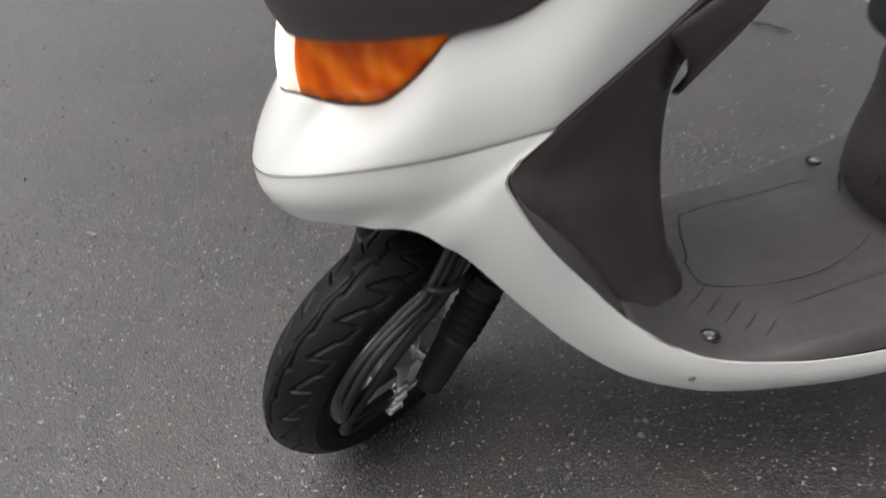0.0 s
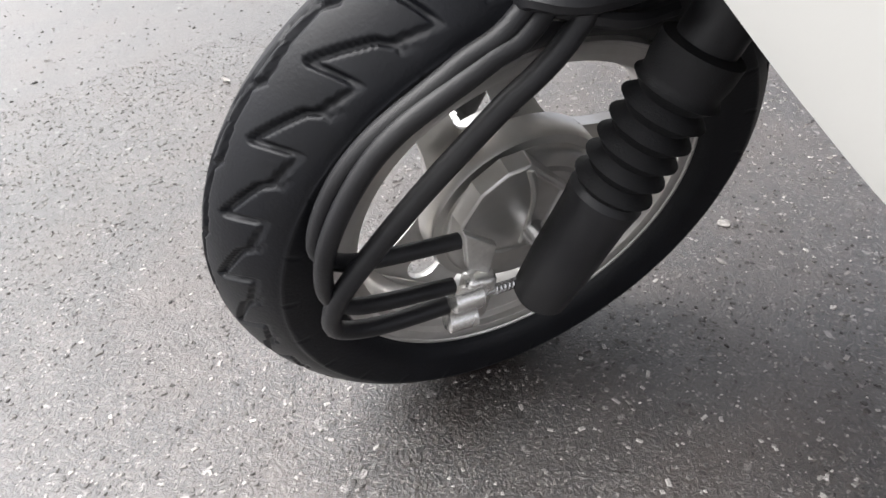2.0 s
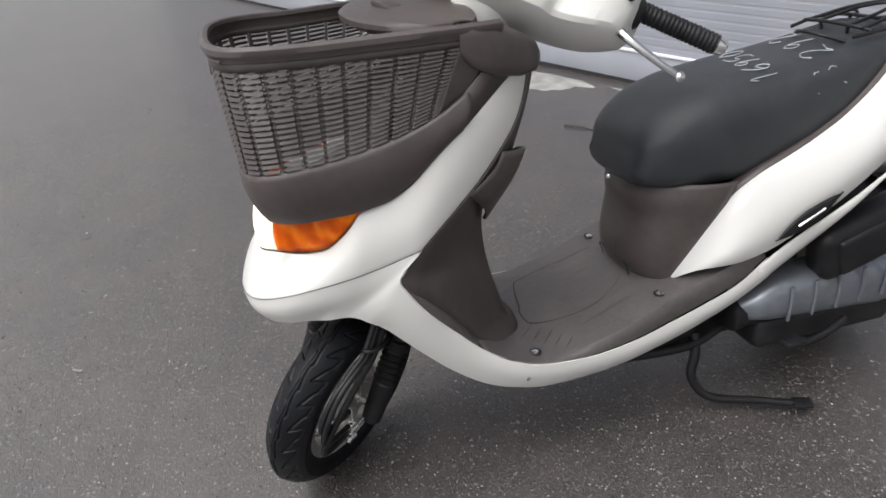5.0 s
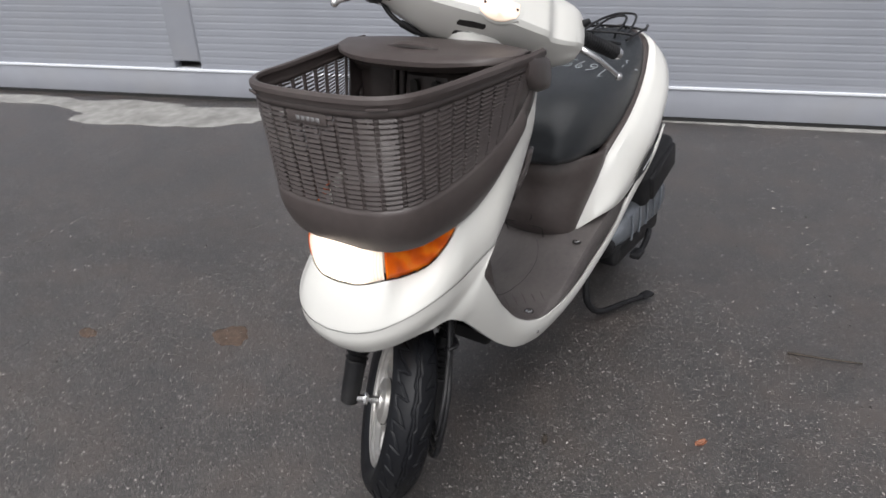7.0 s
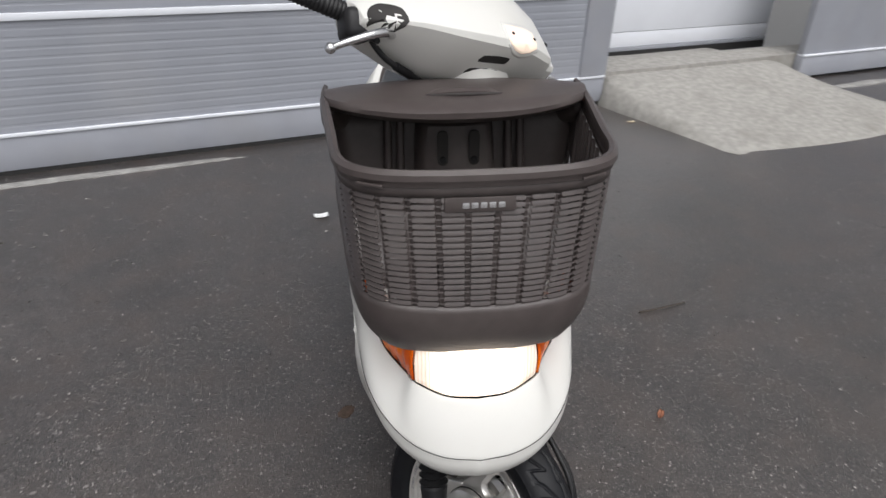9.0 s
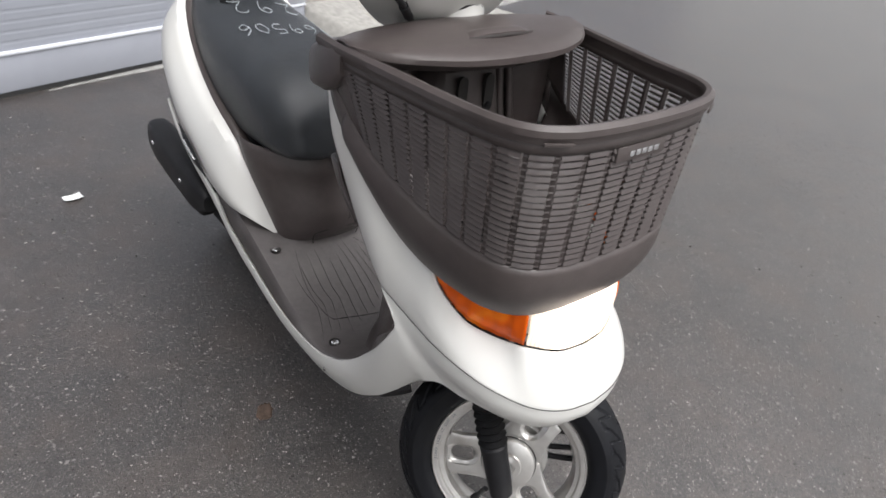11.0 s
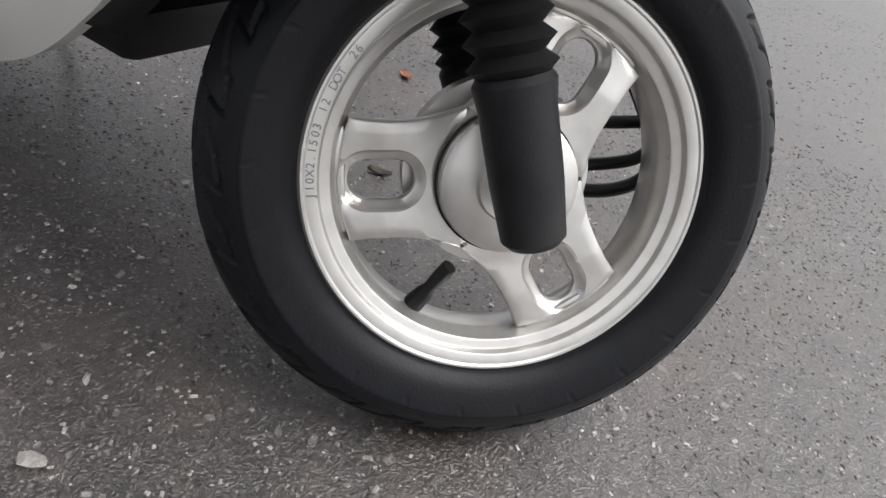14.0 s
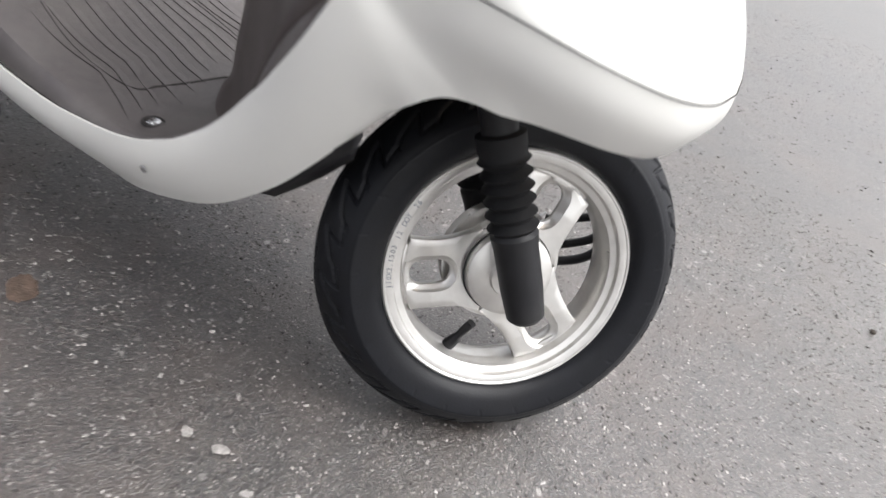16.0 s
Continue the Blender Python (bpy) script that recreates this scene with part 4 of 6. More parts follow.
tube(bm, [(0.0402, -0.0300, 0.0500), (0.0402, -0.0170, 0.0330), (0.0402, -0.0090, 0.0130), (0.0402, -0.0040, -0.0120)], [0.0026, 0.0024, 0.0022, 0.0018], 8, 20)
part("boss_rib", bm, SILVER, boss)


def panel_piece(name, size, at, tilt, bevel, label=""):
    bm = bmesh.new()
    block(bm, size, at, Matrix.Rotation(radians(tilt), 3, "X"), bevel=bevel, segments=3)
    return part(name, bm, BRIGHT, panel, label)


BRIGHT = material("bright_cast_alloy", (0.72, 0.71, 0.69), 0.26, metal=0.85, vary=0.08, scale=120, bump=0.15, bump_scale=400)
panel_piece("cable_bracket", (0.014, 0.021, 0.040), (0.062, -0.043, -0.034), 12, 0.004, "bright alloy cable bracket")
bm = bmesh.new()
v = sheet(bm, [[(x, -0.0753, 0.0217), (x, -0.0468, 0.0106), (x, -0.0400, -0.0150), (x, -0.0597, -0.0090)] for x in (0.057, 0.0625)], close_v=True)
bm.faces.new(v[0])
bm.faces.new(v[-1][::-1])
part("bracket_tip", bm, BRIGHT, panel, bevel=0.0012)
for y, z in ((-0.054, -0.029), (-0.049, -0.050)):
    bm = bmesh.new()
    tube(bm, [(0.068, y - 0.010, z - 0.003), (0.068, y - 0.009, z - 0.0028), (0.068, y + 0.009, z + 0.0028), (0.068, y + 0.010, z + 0.003)], [0.0055, 0.0078, 0.0078, 0.0055], 16)
    part("cable_clamp", bm, BRIGHT, panel)
bm = bmesh.new()
tube(bm, [(0.068, -0.045, -0.028), (0.066, 0.018, -0.010)], 0.0028, 8)
for k in range(14):
    f = (k + 4) / 22
    tube(bm, [(0.068 - 0.002 * f, -0.045 + 0.063 * f - 0.0006, -0.028 + 0.018 * f), (0.068 - 0.002 * f, -0.045 + 0.063 * f + 0.0006, -0.028 + 0.018 * f)], 0.0038, 8)
part("adjuster", bm, STEEL, panel)

# valve stem
bm = bmesh.new()
va = radians(226)
vd = Vector((0, -math.cos(va), math.sin(va)))
tube(bm, [vd * (RR - 0.026) + Vector((-0.006, 0, 0)), vd * 0.095 + Vector((-0.013, 0, 0)), vd * 0.090 + Vector((-0.0145, 0, 0)), vd * 0.078 + Vector((-0.020, 0, 0)), vd * 0.068 + Vector((-0.024, 0, 0))], [0.0075, 0.0062, 0.0042, 0.0055, 0.0052], 12)
part("valve_stem", bm, BLACK, wheel)

# tyre with cut grooves
section = [(-0.029, 0.1345), (-0.0345, 0.1385), (-0.0400, 0.1475)]
for k in range(10):
    q = math.pi / 2 * k / 9
    section.append((-0.0437 * math.cos(q) ** 1.34, 0.165 + (RT - 0.165) * math.sin(q) ** 1.34))
section[-1] = (0, RT)
section = section + [(-x, r) for x, r in section[-2::-1]]
line = catmull([(x, r, 0) for x, r in section], 121)[:, :2]
tan = np.gradient(line, axis=0)
nrm = np.stack([-tan[:, 1], tan[:, 0]], 1)
nrm /= np.linalg.norm(nrm, axis=1)[:, None]
nrm *= -1 if nrm[60][1] < 0 else 1
arc = np.r_[0, np.cumsum(np.linalg.norm(np.diff(line, axis=0), axis=1))]
arc -= arc[-1] / 2
REPEAT, PER = 25, 64
AROUND = REPEAT * PER
pitch = math.tau * RT / REPEAT
# one repeat of the tread, as lines in (round, across) metres on one shoulder
STROKES = [((0.0, 0.0175), (-0.24 * pitch, 0.0430)), ((-0.24 * pitch, 0.0430), (0.27 * pitch, 0.0375)), ((0.27 * pitch, 0.0375), (0.37 * pitch, 0.0322)), ((0.37 * pitch, 0.0322), (pitch, 0.0175)),
           ((0.10 * pitch, 0.0445), (0.24 * pitch, 0.0420)), ((0.0, 0.0025), (0.45 * pitch, 0.0060)), ((0.45 * pitch, 0.0060), (0.60 * pitch, 0.0015)), ((0.60 * pitch, 0.0015), (pitch, 0.0025)), ((0.2 * pitch, 0.058), (0.26 * pitch, 0.064))]


def groove(u, w):
    best = 1.0
    for (ax, ay), (bx, by) in STROKES:
        for shift in (-pitch, 0, pitch):
            dx, dy = bx - ax, by - ay
            px, py = u - ax - shift, w - ay
            t = max(0, min(1, (px * dx + py * dy) / (dx * dx + dy * dy)))
            best = min(best, math.hypot(px - t * dx, py - t * dy))
    return best


depth = np.zeros((PER, len(line)))
for i in range(PER):
    for j in range(len(line)):
        s = arc[j]
        u = pitch * (1 - i / PER)
        if s < 0:
            u, s = (u + pitch * 0.5) % pitch, -s
        if s < 0.072:
            depth[i, j] = 0.0032 * max(0.0, min(1.0, (0.0023 - groove(u, s)) / 0.0009)) * (1.0 if s < 0.036 else max(0.10, 1 - (s - 0.036) * 110))
verts, faces = [], []
for i in range(AROUND):
    a = math.tau * i / AROUND
    for j in range(len(line)):
        x, r = line[j] - nrm[j] * depth[i % PER, j]
        verts.append((x, -math.cos(a) * r, math.sin(a) * r))
nj = len(line)
for i in range(AROUND):
    for j in range(nj - 1):
        faces.append((i * nj + j, i * nj + j + 1, (i + 1) % AROUND * nj + j + 1, (i + 1) % AROUND * nj + j))
me = bpy.data.meshes.new("tyre")
me.from_pydata(verts, [], faces)
me.materials.append(RUBBER)
me.polygons.foreach_set("use_smooth", [True] * len(me.polygons))
tyre = new("tyre", me)
tyre.parent = wheel
tagged(tyre, "black rubber tyre with zigzag tread")

# fork legs with bellows
for side in (1, -1):
    x = 0.082 * side
    bm = bmesh.new()
    lathe(bm, [(-0.026, 0.0001), (-0.026, 0.015), (-0.022, 0.0185), (0.010, 0.0205), (0.050, 0.0210), (0.064, 0.0225), (0.068, 0.020), (0.069, 0.0001)], 36, "z")
    leg = part("fork_leg", bm, BLACK, scooter, "black fork leg with rubber boot", angle=35)
    leg.matrix_basis = FORK @ Matrix.Translation((0.082 if side > 0 else -0.092, FORK_Y + (-0.003 if side > 0 else 0.004), -0.010 if side > 0 else 0.003))
    bm = bmesh.new()
    prof = []
    for k in range(6):
        z = 0.066 + 0.0125 * k
        prof += [(z, 0.0175), (z + 0.004, 0.0215), (z + 0.0065, 0.0242), (z + 0.009, 0.0215)]
    prof += [(0.141, 0.0215), (0.146, 0.0225), (0.158, 0.0225), (0.160, 0.018)]
    lathe(bm, prof, 32, "z")
    part("bellows", bm, BELLOWS, leg, angle=60)
    bm = bmesh.new()
    tube(bm, [(0, 0, 0.155), (0, 0, 0.36)], 0.0165, 24)
    part("stanchion", bm, BLACK, leg)
bm = bmesh.new()
block(bm, (0.20, 0.05, 0.03), (0, FORK_Y, 0.27), bevel=0.008)
tube(bm, [(0, FORK_Y - 0.0, 0.26), (0, FORK_Y, 0.60)], 0.018, 20)
yoke = part("fork_yoke", bm, BLACK, scooter, "black steering stem")
yoke.matrix_basis = FORK

# brake and speedometer cables that loop down the left of the tyre
CABLES = [
    [(0.060, -0.070, 0.26), (0.074, -0.0925, 0.150), (0.075, -0.110, 0.1216), (0.075, -0.140, 0.083), (0.075, -0.1515, 0.0487), (0.075, -0.1535, 0.0077), (0.074, -0.144, -0.024), (0.073, -0.128, -0.037), (0.072, -0.1055, -0.038), (0.070, -0.060, -0.031)],
    [(0.062, -0.050, 0.26), (0.078, -0.0753, 0.1476), (0.079, -0.0964, 0.0996), (0.079, -0.1151, 0.0557), (0.079, -0.131, 0.0101), (0.078, -0.1388, -0.024), (0.076, -0.136, -0.047), (0.074, -0.125, -0.058), (0.072, -0.0983, -0.060), (0.070, -0.056, -0.050)],
    [(0.056, -0.078, 0.26), (0.070, -0.098, 0.152), (0.070, -0.120, 0.115), (0.068, -0.146, 0.075), (0.066, -0.156, 0.040), (0.066, -0.155, 0.005), (0.066, -0.140, -0.008), (0.067, -0.116, -0.006), (0.066, -0.0690, 0.004)],
]
for c, r in zip(CABLES, (0.0053, 0.0058, 0.0052)):
    bm = bmesh.new()
    tube(bm, c, r, 10, 60)
    cable = part("brake_cable", bm, BLACK, scooter, "black sheathed cable")
    cable.matrix_basis = FORK
bm = bmesh.new()
tube(bm, [(0.060, -0.020, 0.175), (0.080, -0.050, 0.168), (0.087, -0.088, 0.158), (0.076, -0.103, 0.152), (0.066, -0.094, 0.146), (0.084, -0.060, 0.154), (0.075, -0.025, 0.160)], 0.0042, 8, 40)
guide = part("cable_guide", bm, BLACK, scooter, "bent wire cable guide")
guide.matrix_basis = FORK

# wheel arch behind the tyre
bm = bmesh.new()
rows = []
for a in np.linspace(radians(14), radians(88), 22):
    y, z = 0.03 + 0.252 * math.cos(a) * 1.0, 0.225 + 0.222 * math.sin(a)
    rows.append([(x, y - 0.02 * (abs(x) / 0.125) ** 2, z - 0.02 * (abs(x) / 0.125) ** 2) for x in np.linspace(-0.128, 0.128, 15)])
sheet(bm, rows)
part("wheel_arch", bm, BROWN, scooter, "dark inner wheel arch", thick=0.004)
for s in (-1,):
    bm = bmesh.new()
    up = catmull([(0.148, 0.10, 0.365), (0.152, 0.165, 0.303), (0.154, 0.195, 0.272), (0.156, 0.215, 0.255)], 14)
    dn = catmull([(0.130, 0.118, 0.326), (0.130, 0.150, 0.291), (0.130, 0.180, 0.262), (0.132, 0.200, 0.244)], 14)
    sheet(bm, [[(p[0] * s, p[1], p[2]) for p in q] for q in (up, dn)])
    part("arch_side", bm, BLACK, scooter, "dark inner arch side", thick=0.003)

# ---- front lamps ----
LENS_LOW = [(0, -0.089, 0.537), (0.045, -0.083, 0.539), (0.087, -0.059, 0.548), (0.095, -0.034, 0.543), (0.108, -0.009, 0.544), (0.124, 0.014, 0.552), (0.138, 0.036, 0.571), (0.147, 0.055, 0.593), (0.150, 0.073, 0.613)]
LENS_UP = [(0, -0.074, 0.615), (0.045, -0.068, 0.616), (0.088, -0.046, 0.620), (0.102, -0.026, 0.622), (0.114, -0.004, 0.625), (0.128, 0.018, 0.628), (0.139, 0.038, 0.630), (0.146, 0.056, 0.634), (0.150, 0.074, 0.638)]
lens_lo = np.vstack([np.array(flip(catmull(LENS_LOW, 60)))[::-1], catmull(LENS_LOW, 60)[1:]])
lens_up = np.vstack([np.array(flip(catmull(LENS_UP, 60)))[::-1], catmull(LENS_UP, 60)[1:]])


def lens(lo_x, hi_x, flute, rows=8):
    bm = bmesh.new()
    keep = [i for i in range(len(lens_lo)) if lo_x - 1e-6 <= lens_lo[i][0] <= hi_x + 1e-6]
    grid = []
    for t in np.linspace(0, 1, rows):
        row = []
        for n, i in enumerate(keep):
            p = lens_lo[i] * (1 - t) + lens_up[i] * t
            d = np.array((p[0] * 1.2, -0.12, 0.0))
            d /= np.linalg.norm(d)
            row.append(p + d * (0.006 * math.sin(math.pi * t) + flute * (0.5 + 0.5 * math.cos(n * 1.25))))
        grid.append(row)
    sheet(bm, grid)
    return bm


# the lens glows through its fluted glass, strongest before the bulb
BULB_LIT = glowing("lit_headlight", (1.0, 0.84, 0.68), 1.0)
n, l = BULB_LIT.node_tree.nodes, BULB_LIT.node_tree.links
tc, wave, patch, axis = n.new("ShaderNodeTexCoord"), n.new("ShaderNodeTexWave"), n.new("ShaderNodeTexNoise"), n.new("ShaderNodeSeparateXYZ")
wave.wave_type, wave.bands_direction = "BANDS", "X"
wave.inputs["Scale"].default_value, wave.inputs["Distortion"].default_value, wave.inputs["Detail"].default_value = 62, 1.2, 2
patch.inputs["Scale"].default_value = 38
for q in (wave.inputs["Vector"], patch.inputs["Vector"], axis.inputs[0]):
    l.new(tc.outputs["Object"], q)
away = n.new("ShaderNodeMath")
away.operation = "ABSOLUTE"
l.new(axis.outputs["X"], away.inputs[0])
near = n.new("ShaderNodeMapRange")
near.interpolation_type = "SMOOTHSTEP"
near.inputs["From Min"].default_value, near.inputs["From Max"].default_value = 0.030, 0.078
near.inputs["To Min"].default_value, near.inputs["To Max"].default_value = 2.6, 0.75
l.new(away.outputs[0], near.inputs["Value"])
flute = n.new("ShaderNodeMapRange")
flute.inputs["To Min"].default_value, flute.inputs["To Max"].default_value = 0.62, 1.12
ripple = n.new("ShaderNodeMath")
ripple.operation = "MULTIPLY"
l.new(wave.outputs["Fac"], ripple.inputs[0])
l.new(patch.outputs["Fac"], ripple.inputs[1])
flute.inputs["From Max"].default_value = 0.6
l.new(ripple.outputs[0], flute.inputs["Value"])
level = n.new("ShaderNodeMath")
level.operation = "MULTIPLY"
l.new(near.outputs[0], level.inputs[0])
l.new(flute.outputs[0], level.inputs[1])
l.new(level.outputs[0], n["Principled BSDF"].inputs["Emission Strength"])
n["Principled BSDF"].inputs["Base Color"].default_value = (0.55, 0.50, 0.44, 1)
headlight = part("headlight", lens(-0.0870, 0.0870, 0.0004), BULB_LIT, scooter, "switched-on headlight, glowing warm white through fluted glass", face=(0, -1, 0), thick=0.003)
for lo, hi, s in ((0.0875, 0.2, 1), (-0.2, -0.0875, -1)):
    sig = part("turn_signal", lens(lo, hi, 0.0020), AMBER, scooter, "orange turn signal lens", face=(0.5 * s, -1, 0), thick=0.003)
    # inner reflector strip and bulb behind the lens
    bm = bmesh.new()
    tube(bm, [(0.080 * s, -0.006, 0.585), (0.092 * s, 0.010, 0.590)], 0.008, 12)
    part("bulb", bm, REFLECTOR, sig)
# thin dark gasket along the lamp
bm = bmesh.new()
tube(bm, [tuple(p + np.array((0, 0.0012, -0.0014))) for p in lens_lo[::3]], 0.0005, 6)
part("lamp_gasket", bm, GROOVE_AND_SHADE, scooter)
bm = bmesh.new()
sheet(bm, [[p + np.array((0, 0.035, 0)) for p in lens_lo[::4]], [p + np.array((0, 0.035, 0.01)) for p in lens_up[::4]]])
part("lamp_housing", bm, WHITE, scooter, thick=0.002)

# ---- basket ----
RIM = [(0, -0.097, 0.853), (0.06, -0.095, 0.853), (0.115, -0.086, 0.853), (0.152, -0.064, 0.853), (0.170, -0.026, 0.852), (0.179, 0.04, 0.850), (0.188, 0.11, 0.850), (0.197, 0.18, 0.850), (0.204, 0.245, 0.850), (0.205, 0.29, 0.850)]
SLOT_LOW = [(0, -0.088, 0.686), (0.055, -0.087, 0.687), (0.112, -0.079, 0.691), (0.147, -0.055, 0.695), (0.163, -0.016, 0.700), (0.171, 0.035, 0.706), (0.178, 0.09, 0.717), (0.184, 0.146, 0.732), (0.188, 0.20, 0.754), (0.190, 0.245, 0.782)]
BASE = [(0, -0.074, 0.603), (0.05, -0.072, 0.604), (0.106, -0.060, 0.606), (0.140, -0.026, 0.609), (0.154, 0.02, 0.613), (0.160, 0.07, 0.616), (0.166, 0.117, 0.628), (0.176, 0.157, 0.655), (0.186, 0.195, 0.692), (0.191, 0.235, 0.726)]


def whole(points, count):
    h = catmull(points, count)
    return np.vstack([(h * np.array((-1, 1, 1)))[::-1], h[1:]])


NB = 61
rim_c, slot_c, base_c = whole(RIM, NB), whole(SLOT_LOW, NB), whole(BASE, NB)
count = len(rim_c)
# lower solid band with its turned-under bottom
bm = bmesh.new()
rows = []
for t in np.linspace(0, 1, 9):
    row = []
    for i in range(count):
        p = slot_c[i] * (1 - t) + base_c[i] * t
        c = np.array((p[0], p[1] - 0.12, 0))
        row.append(p + c / (np.linalg.norm(c) + 1e-9) * 0.009 * math.sin(math.pi * t) ** 0.8)
    rows.append(row)
for k, dz in ((0.90, -0.006), (0.70, -0.009), (0.30, -0.009)):
    rows.append([np.array((p[0] * k, 0.16 + (p[1] - 0.16) * k, min(p[2], 0.70) + dz)) for p in base_c])
sheet(bm, rows)
basket = part("basket", bm, BROWN, scooter, "large brown plastic front basket with slotted sides", thick=0.003)
# louvred slats between recessed uprights, each notched where it crosses one
ux = np.r_[0, np.cumsum(np.linalg.norm(np.diff(rim_c, axis=0), axis=1))]
BARS, SLATS, SLOT_TOP = round(ux[-1] / 0.0365) // 2 * 2 + 1, 18, 0.945


def wall_at(u, t):
    """A place on the slotted wall, u metres round the rim and t of the way up, with its outward direction."""
    top = np.array([np.interp(u, ux, rim_c[:, j]) for j in range(3)])
    low = np.array([np.interp(u, ux, slot_c[:, j]) for j in range(3)])
    p = low * (1 - t) + top * t
    c = np.array((p[0], (p[1] - 0.06) * 0.9, 0))
    return p, c / np.linalg.norm(c)


bar_step = ux[-1] / BARS
steps = [(bar_step * 1.5, 0.0)]
for k in range(2, BARS - 1):
    steps += [(bar_step * (k + f), n) for f, n in ((-0.12, 0.0), (-0.09, 1.0), (0.09, 1.0), (0.12, 0.0), (0.5, 0.0))]
# each slat leans inwards towards its top
LOUVRE = [(-0.85, 0.0020), (0.0, 0.0008), (1.0, -0.0010), (0.85, -0.0030), (0.0, -0.0014), (-1.0, 0.0002)]
for k in range(SLATS):
    rows = [[] for _ in LOUVRE]
    for u, notch in steps:
        half = (0.31 - 0.21 * notch) * SLOT_TOP / SLATS
        mid = (k + 0.5) * SLOT_TOP / SLATS
        for row, (dt, off) in zip(rows, LOUVRE):
            p, c = wall_at(u, mid + half * dt)
            row.append(p + c * (off * (1 - 0.7 * notch) - 0.0012 * notch))
    bm = bmesh.new()
    sheet(bm, rows, close_u=True)
    part("slat", bm, BROWN, basket, flat=True)
for k in range(2, BARS - 1):
    low, c = wall_at(bar_step * k, -0.01)
    top, _ = wall_at(bar_step * k, SLOT_TOP + 0.02)
    side = np.array((-c[1], c[0], 0))
    bm = bmesh.new()
    rows = [[q + side * a + c * b for a, b in ((-0.0026, -0.0085), (0.0026, -0.0085), (0.0026, -0.0032), (-0.0026, -0.0032))] for q in (low, top)]
    sheet(bm, rows, close_v=True)
    part("upright", bm, BROWN, basket, flat=True)


def solid_wall(name, u0, u1, t0, t1, across, up):
    """A plain stretch of the basket's wall."""
    bm = bmesh.new()
    sheet(bm, [[p + c * 0.001 for p, c in (wall_at(u, t) for u in np.linspace(u0, u1, across))] for t in np.linspace(t0, t1, up)])
    part(name, bm, BROWN, basket, thick=0.0035, offset=-1.0)


solid_wall("upper_band", 0.0, ux[-1], SLOT_TOP, 1.03, 121, 3)
solid_wall("end_panel", 0.0, bar_step * 1.56, -0.02, SLOT_TOP, 12, 8)
solid_wall("end_panel", bar_step * (BARS - 1.56), ux[-1], -0.02, SLOT_TOP, 12, 8)
# rolled rim
bm = bmesh.new()
prof = [(0.000, 0.002), (0.0035, 0.004), (0.0045, 0.009), (0.0075, 0.013), (0.0068, 0.020), (0.001, 0.0245), (-0.005, 0.023), (-0.006, 0.017), (-0.003, 0.013), (-0.003, 0.002)]
rows = []
for i in range(count):
    p = rim_c[i]
    c = np.array((p[0], p[1] - 0.12, 0))
    c /= np.linalg.norm(c)
    rows.append([p + c * a + np.array((0, 0, b)) for a, b in prof])
v = sheet(bm, rows, close_v=True)
bm.faces.new(v[0])
bm.faces.new(v[-1][::-1])
rim_part = part("basket_rim", bm, BROWN, basket, "rolled brown rim")
for x in (0.126, -0.126):
    i = int(np.argmin(np.abs(rim_c[:, 0] - x)))
    p = rim_c[i]
    t = rim_c[i + 1] - rim_c[i - 1]
    bm = bmesh.new()
    block(bm, (0.034, 0.003, 0.0045), (0, 0, 0), bevel=0.0012)
    tab = part("rim_tab", bm, BROWN, basket)
    c = np.array((p[0], p[1] - 0.12, 0))
    c /= np.linalg.norm(c)
    q = p + c * 0.0068 + np.array((0, 0, 0.006))
    tab.matrix_basis = Matrix.Translation(q) @ Matrix.Rotation(math.atan2(t[1], t[0]), 4, "Z")
# brand plate: a dark plate with a plain raised bar
bm = bmesh.new()
block(bm, (0.084, 0.004, 0.019), (-0.004, -0.0965, 0.834), Matrix.Rotation(radians(-3), 3, "X"), bevel=0.002)
plate = part("name_plate", bm, BROWN, basket)
bm = bmesh.new()
for k in range(5):
    block(bm, (0.0082, 0.0014, 0.0075), (-0.021 + 0.0105 * k, -0.0990, 0.8335), bevel=0.0006)
part("emblem_bar", bm, STEEL, plate, "row of small silver marks")
# inside: back wall, central hump with two slots, side ridges
bm = bmesh.new()
rows = []
for z, y in ((0.60, 0.235), (0.66, 0.245), (0.74, 0.258), (0.80, 0.268), (0.862, 0.285)):
    wide = float(np.interp(z, [0.60, 0.74, 0.80, 0.862], [0.155, 0.182, 0.190, 0.195]))
    rows.append([(x, y - 0.020 * (abs(x) / 0.19) ** 4, z) for x in np.linspace(-wide, wide, 17)])
sheet(bm, rows)
part("basket_back", bm, BROWN, basket, thick=0.003, face=(0, -1, 0))
bm = bmesh.new()
hump = [(-0.066, 0.26), (-0.058, 0.222), (-0.048, 0.212), (0, 0.208), (0.048, 0.212), (0.058, 0.222), (0.066, 0.26)]
rows = [[(x * f, y + dy, z) for x, y in hump] for z, dy, f in ((0.60, -0.035, 1.08), (0.70, -0.015, 1.03), (0.78, 0.0, 1.0), (0.822, 0.008, 0.95), (0.838, 0.03, 0.9))]
v = sheet(bm, rows)
bm.faces.new(v[-1])
hump_ob = part("basket_hump", bm, BROWN, basket, "moulded hump inside the basket", face=(0, -1, 0))
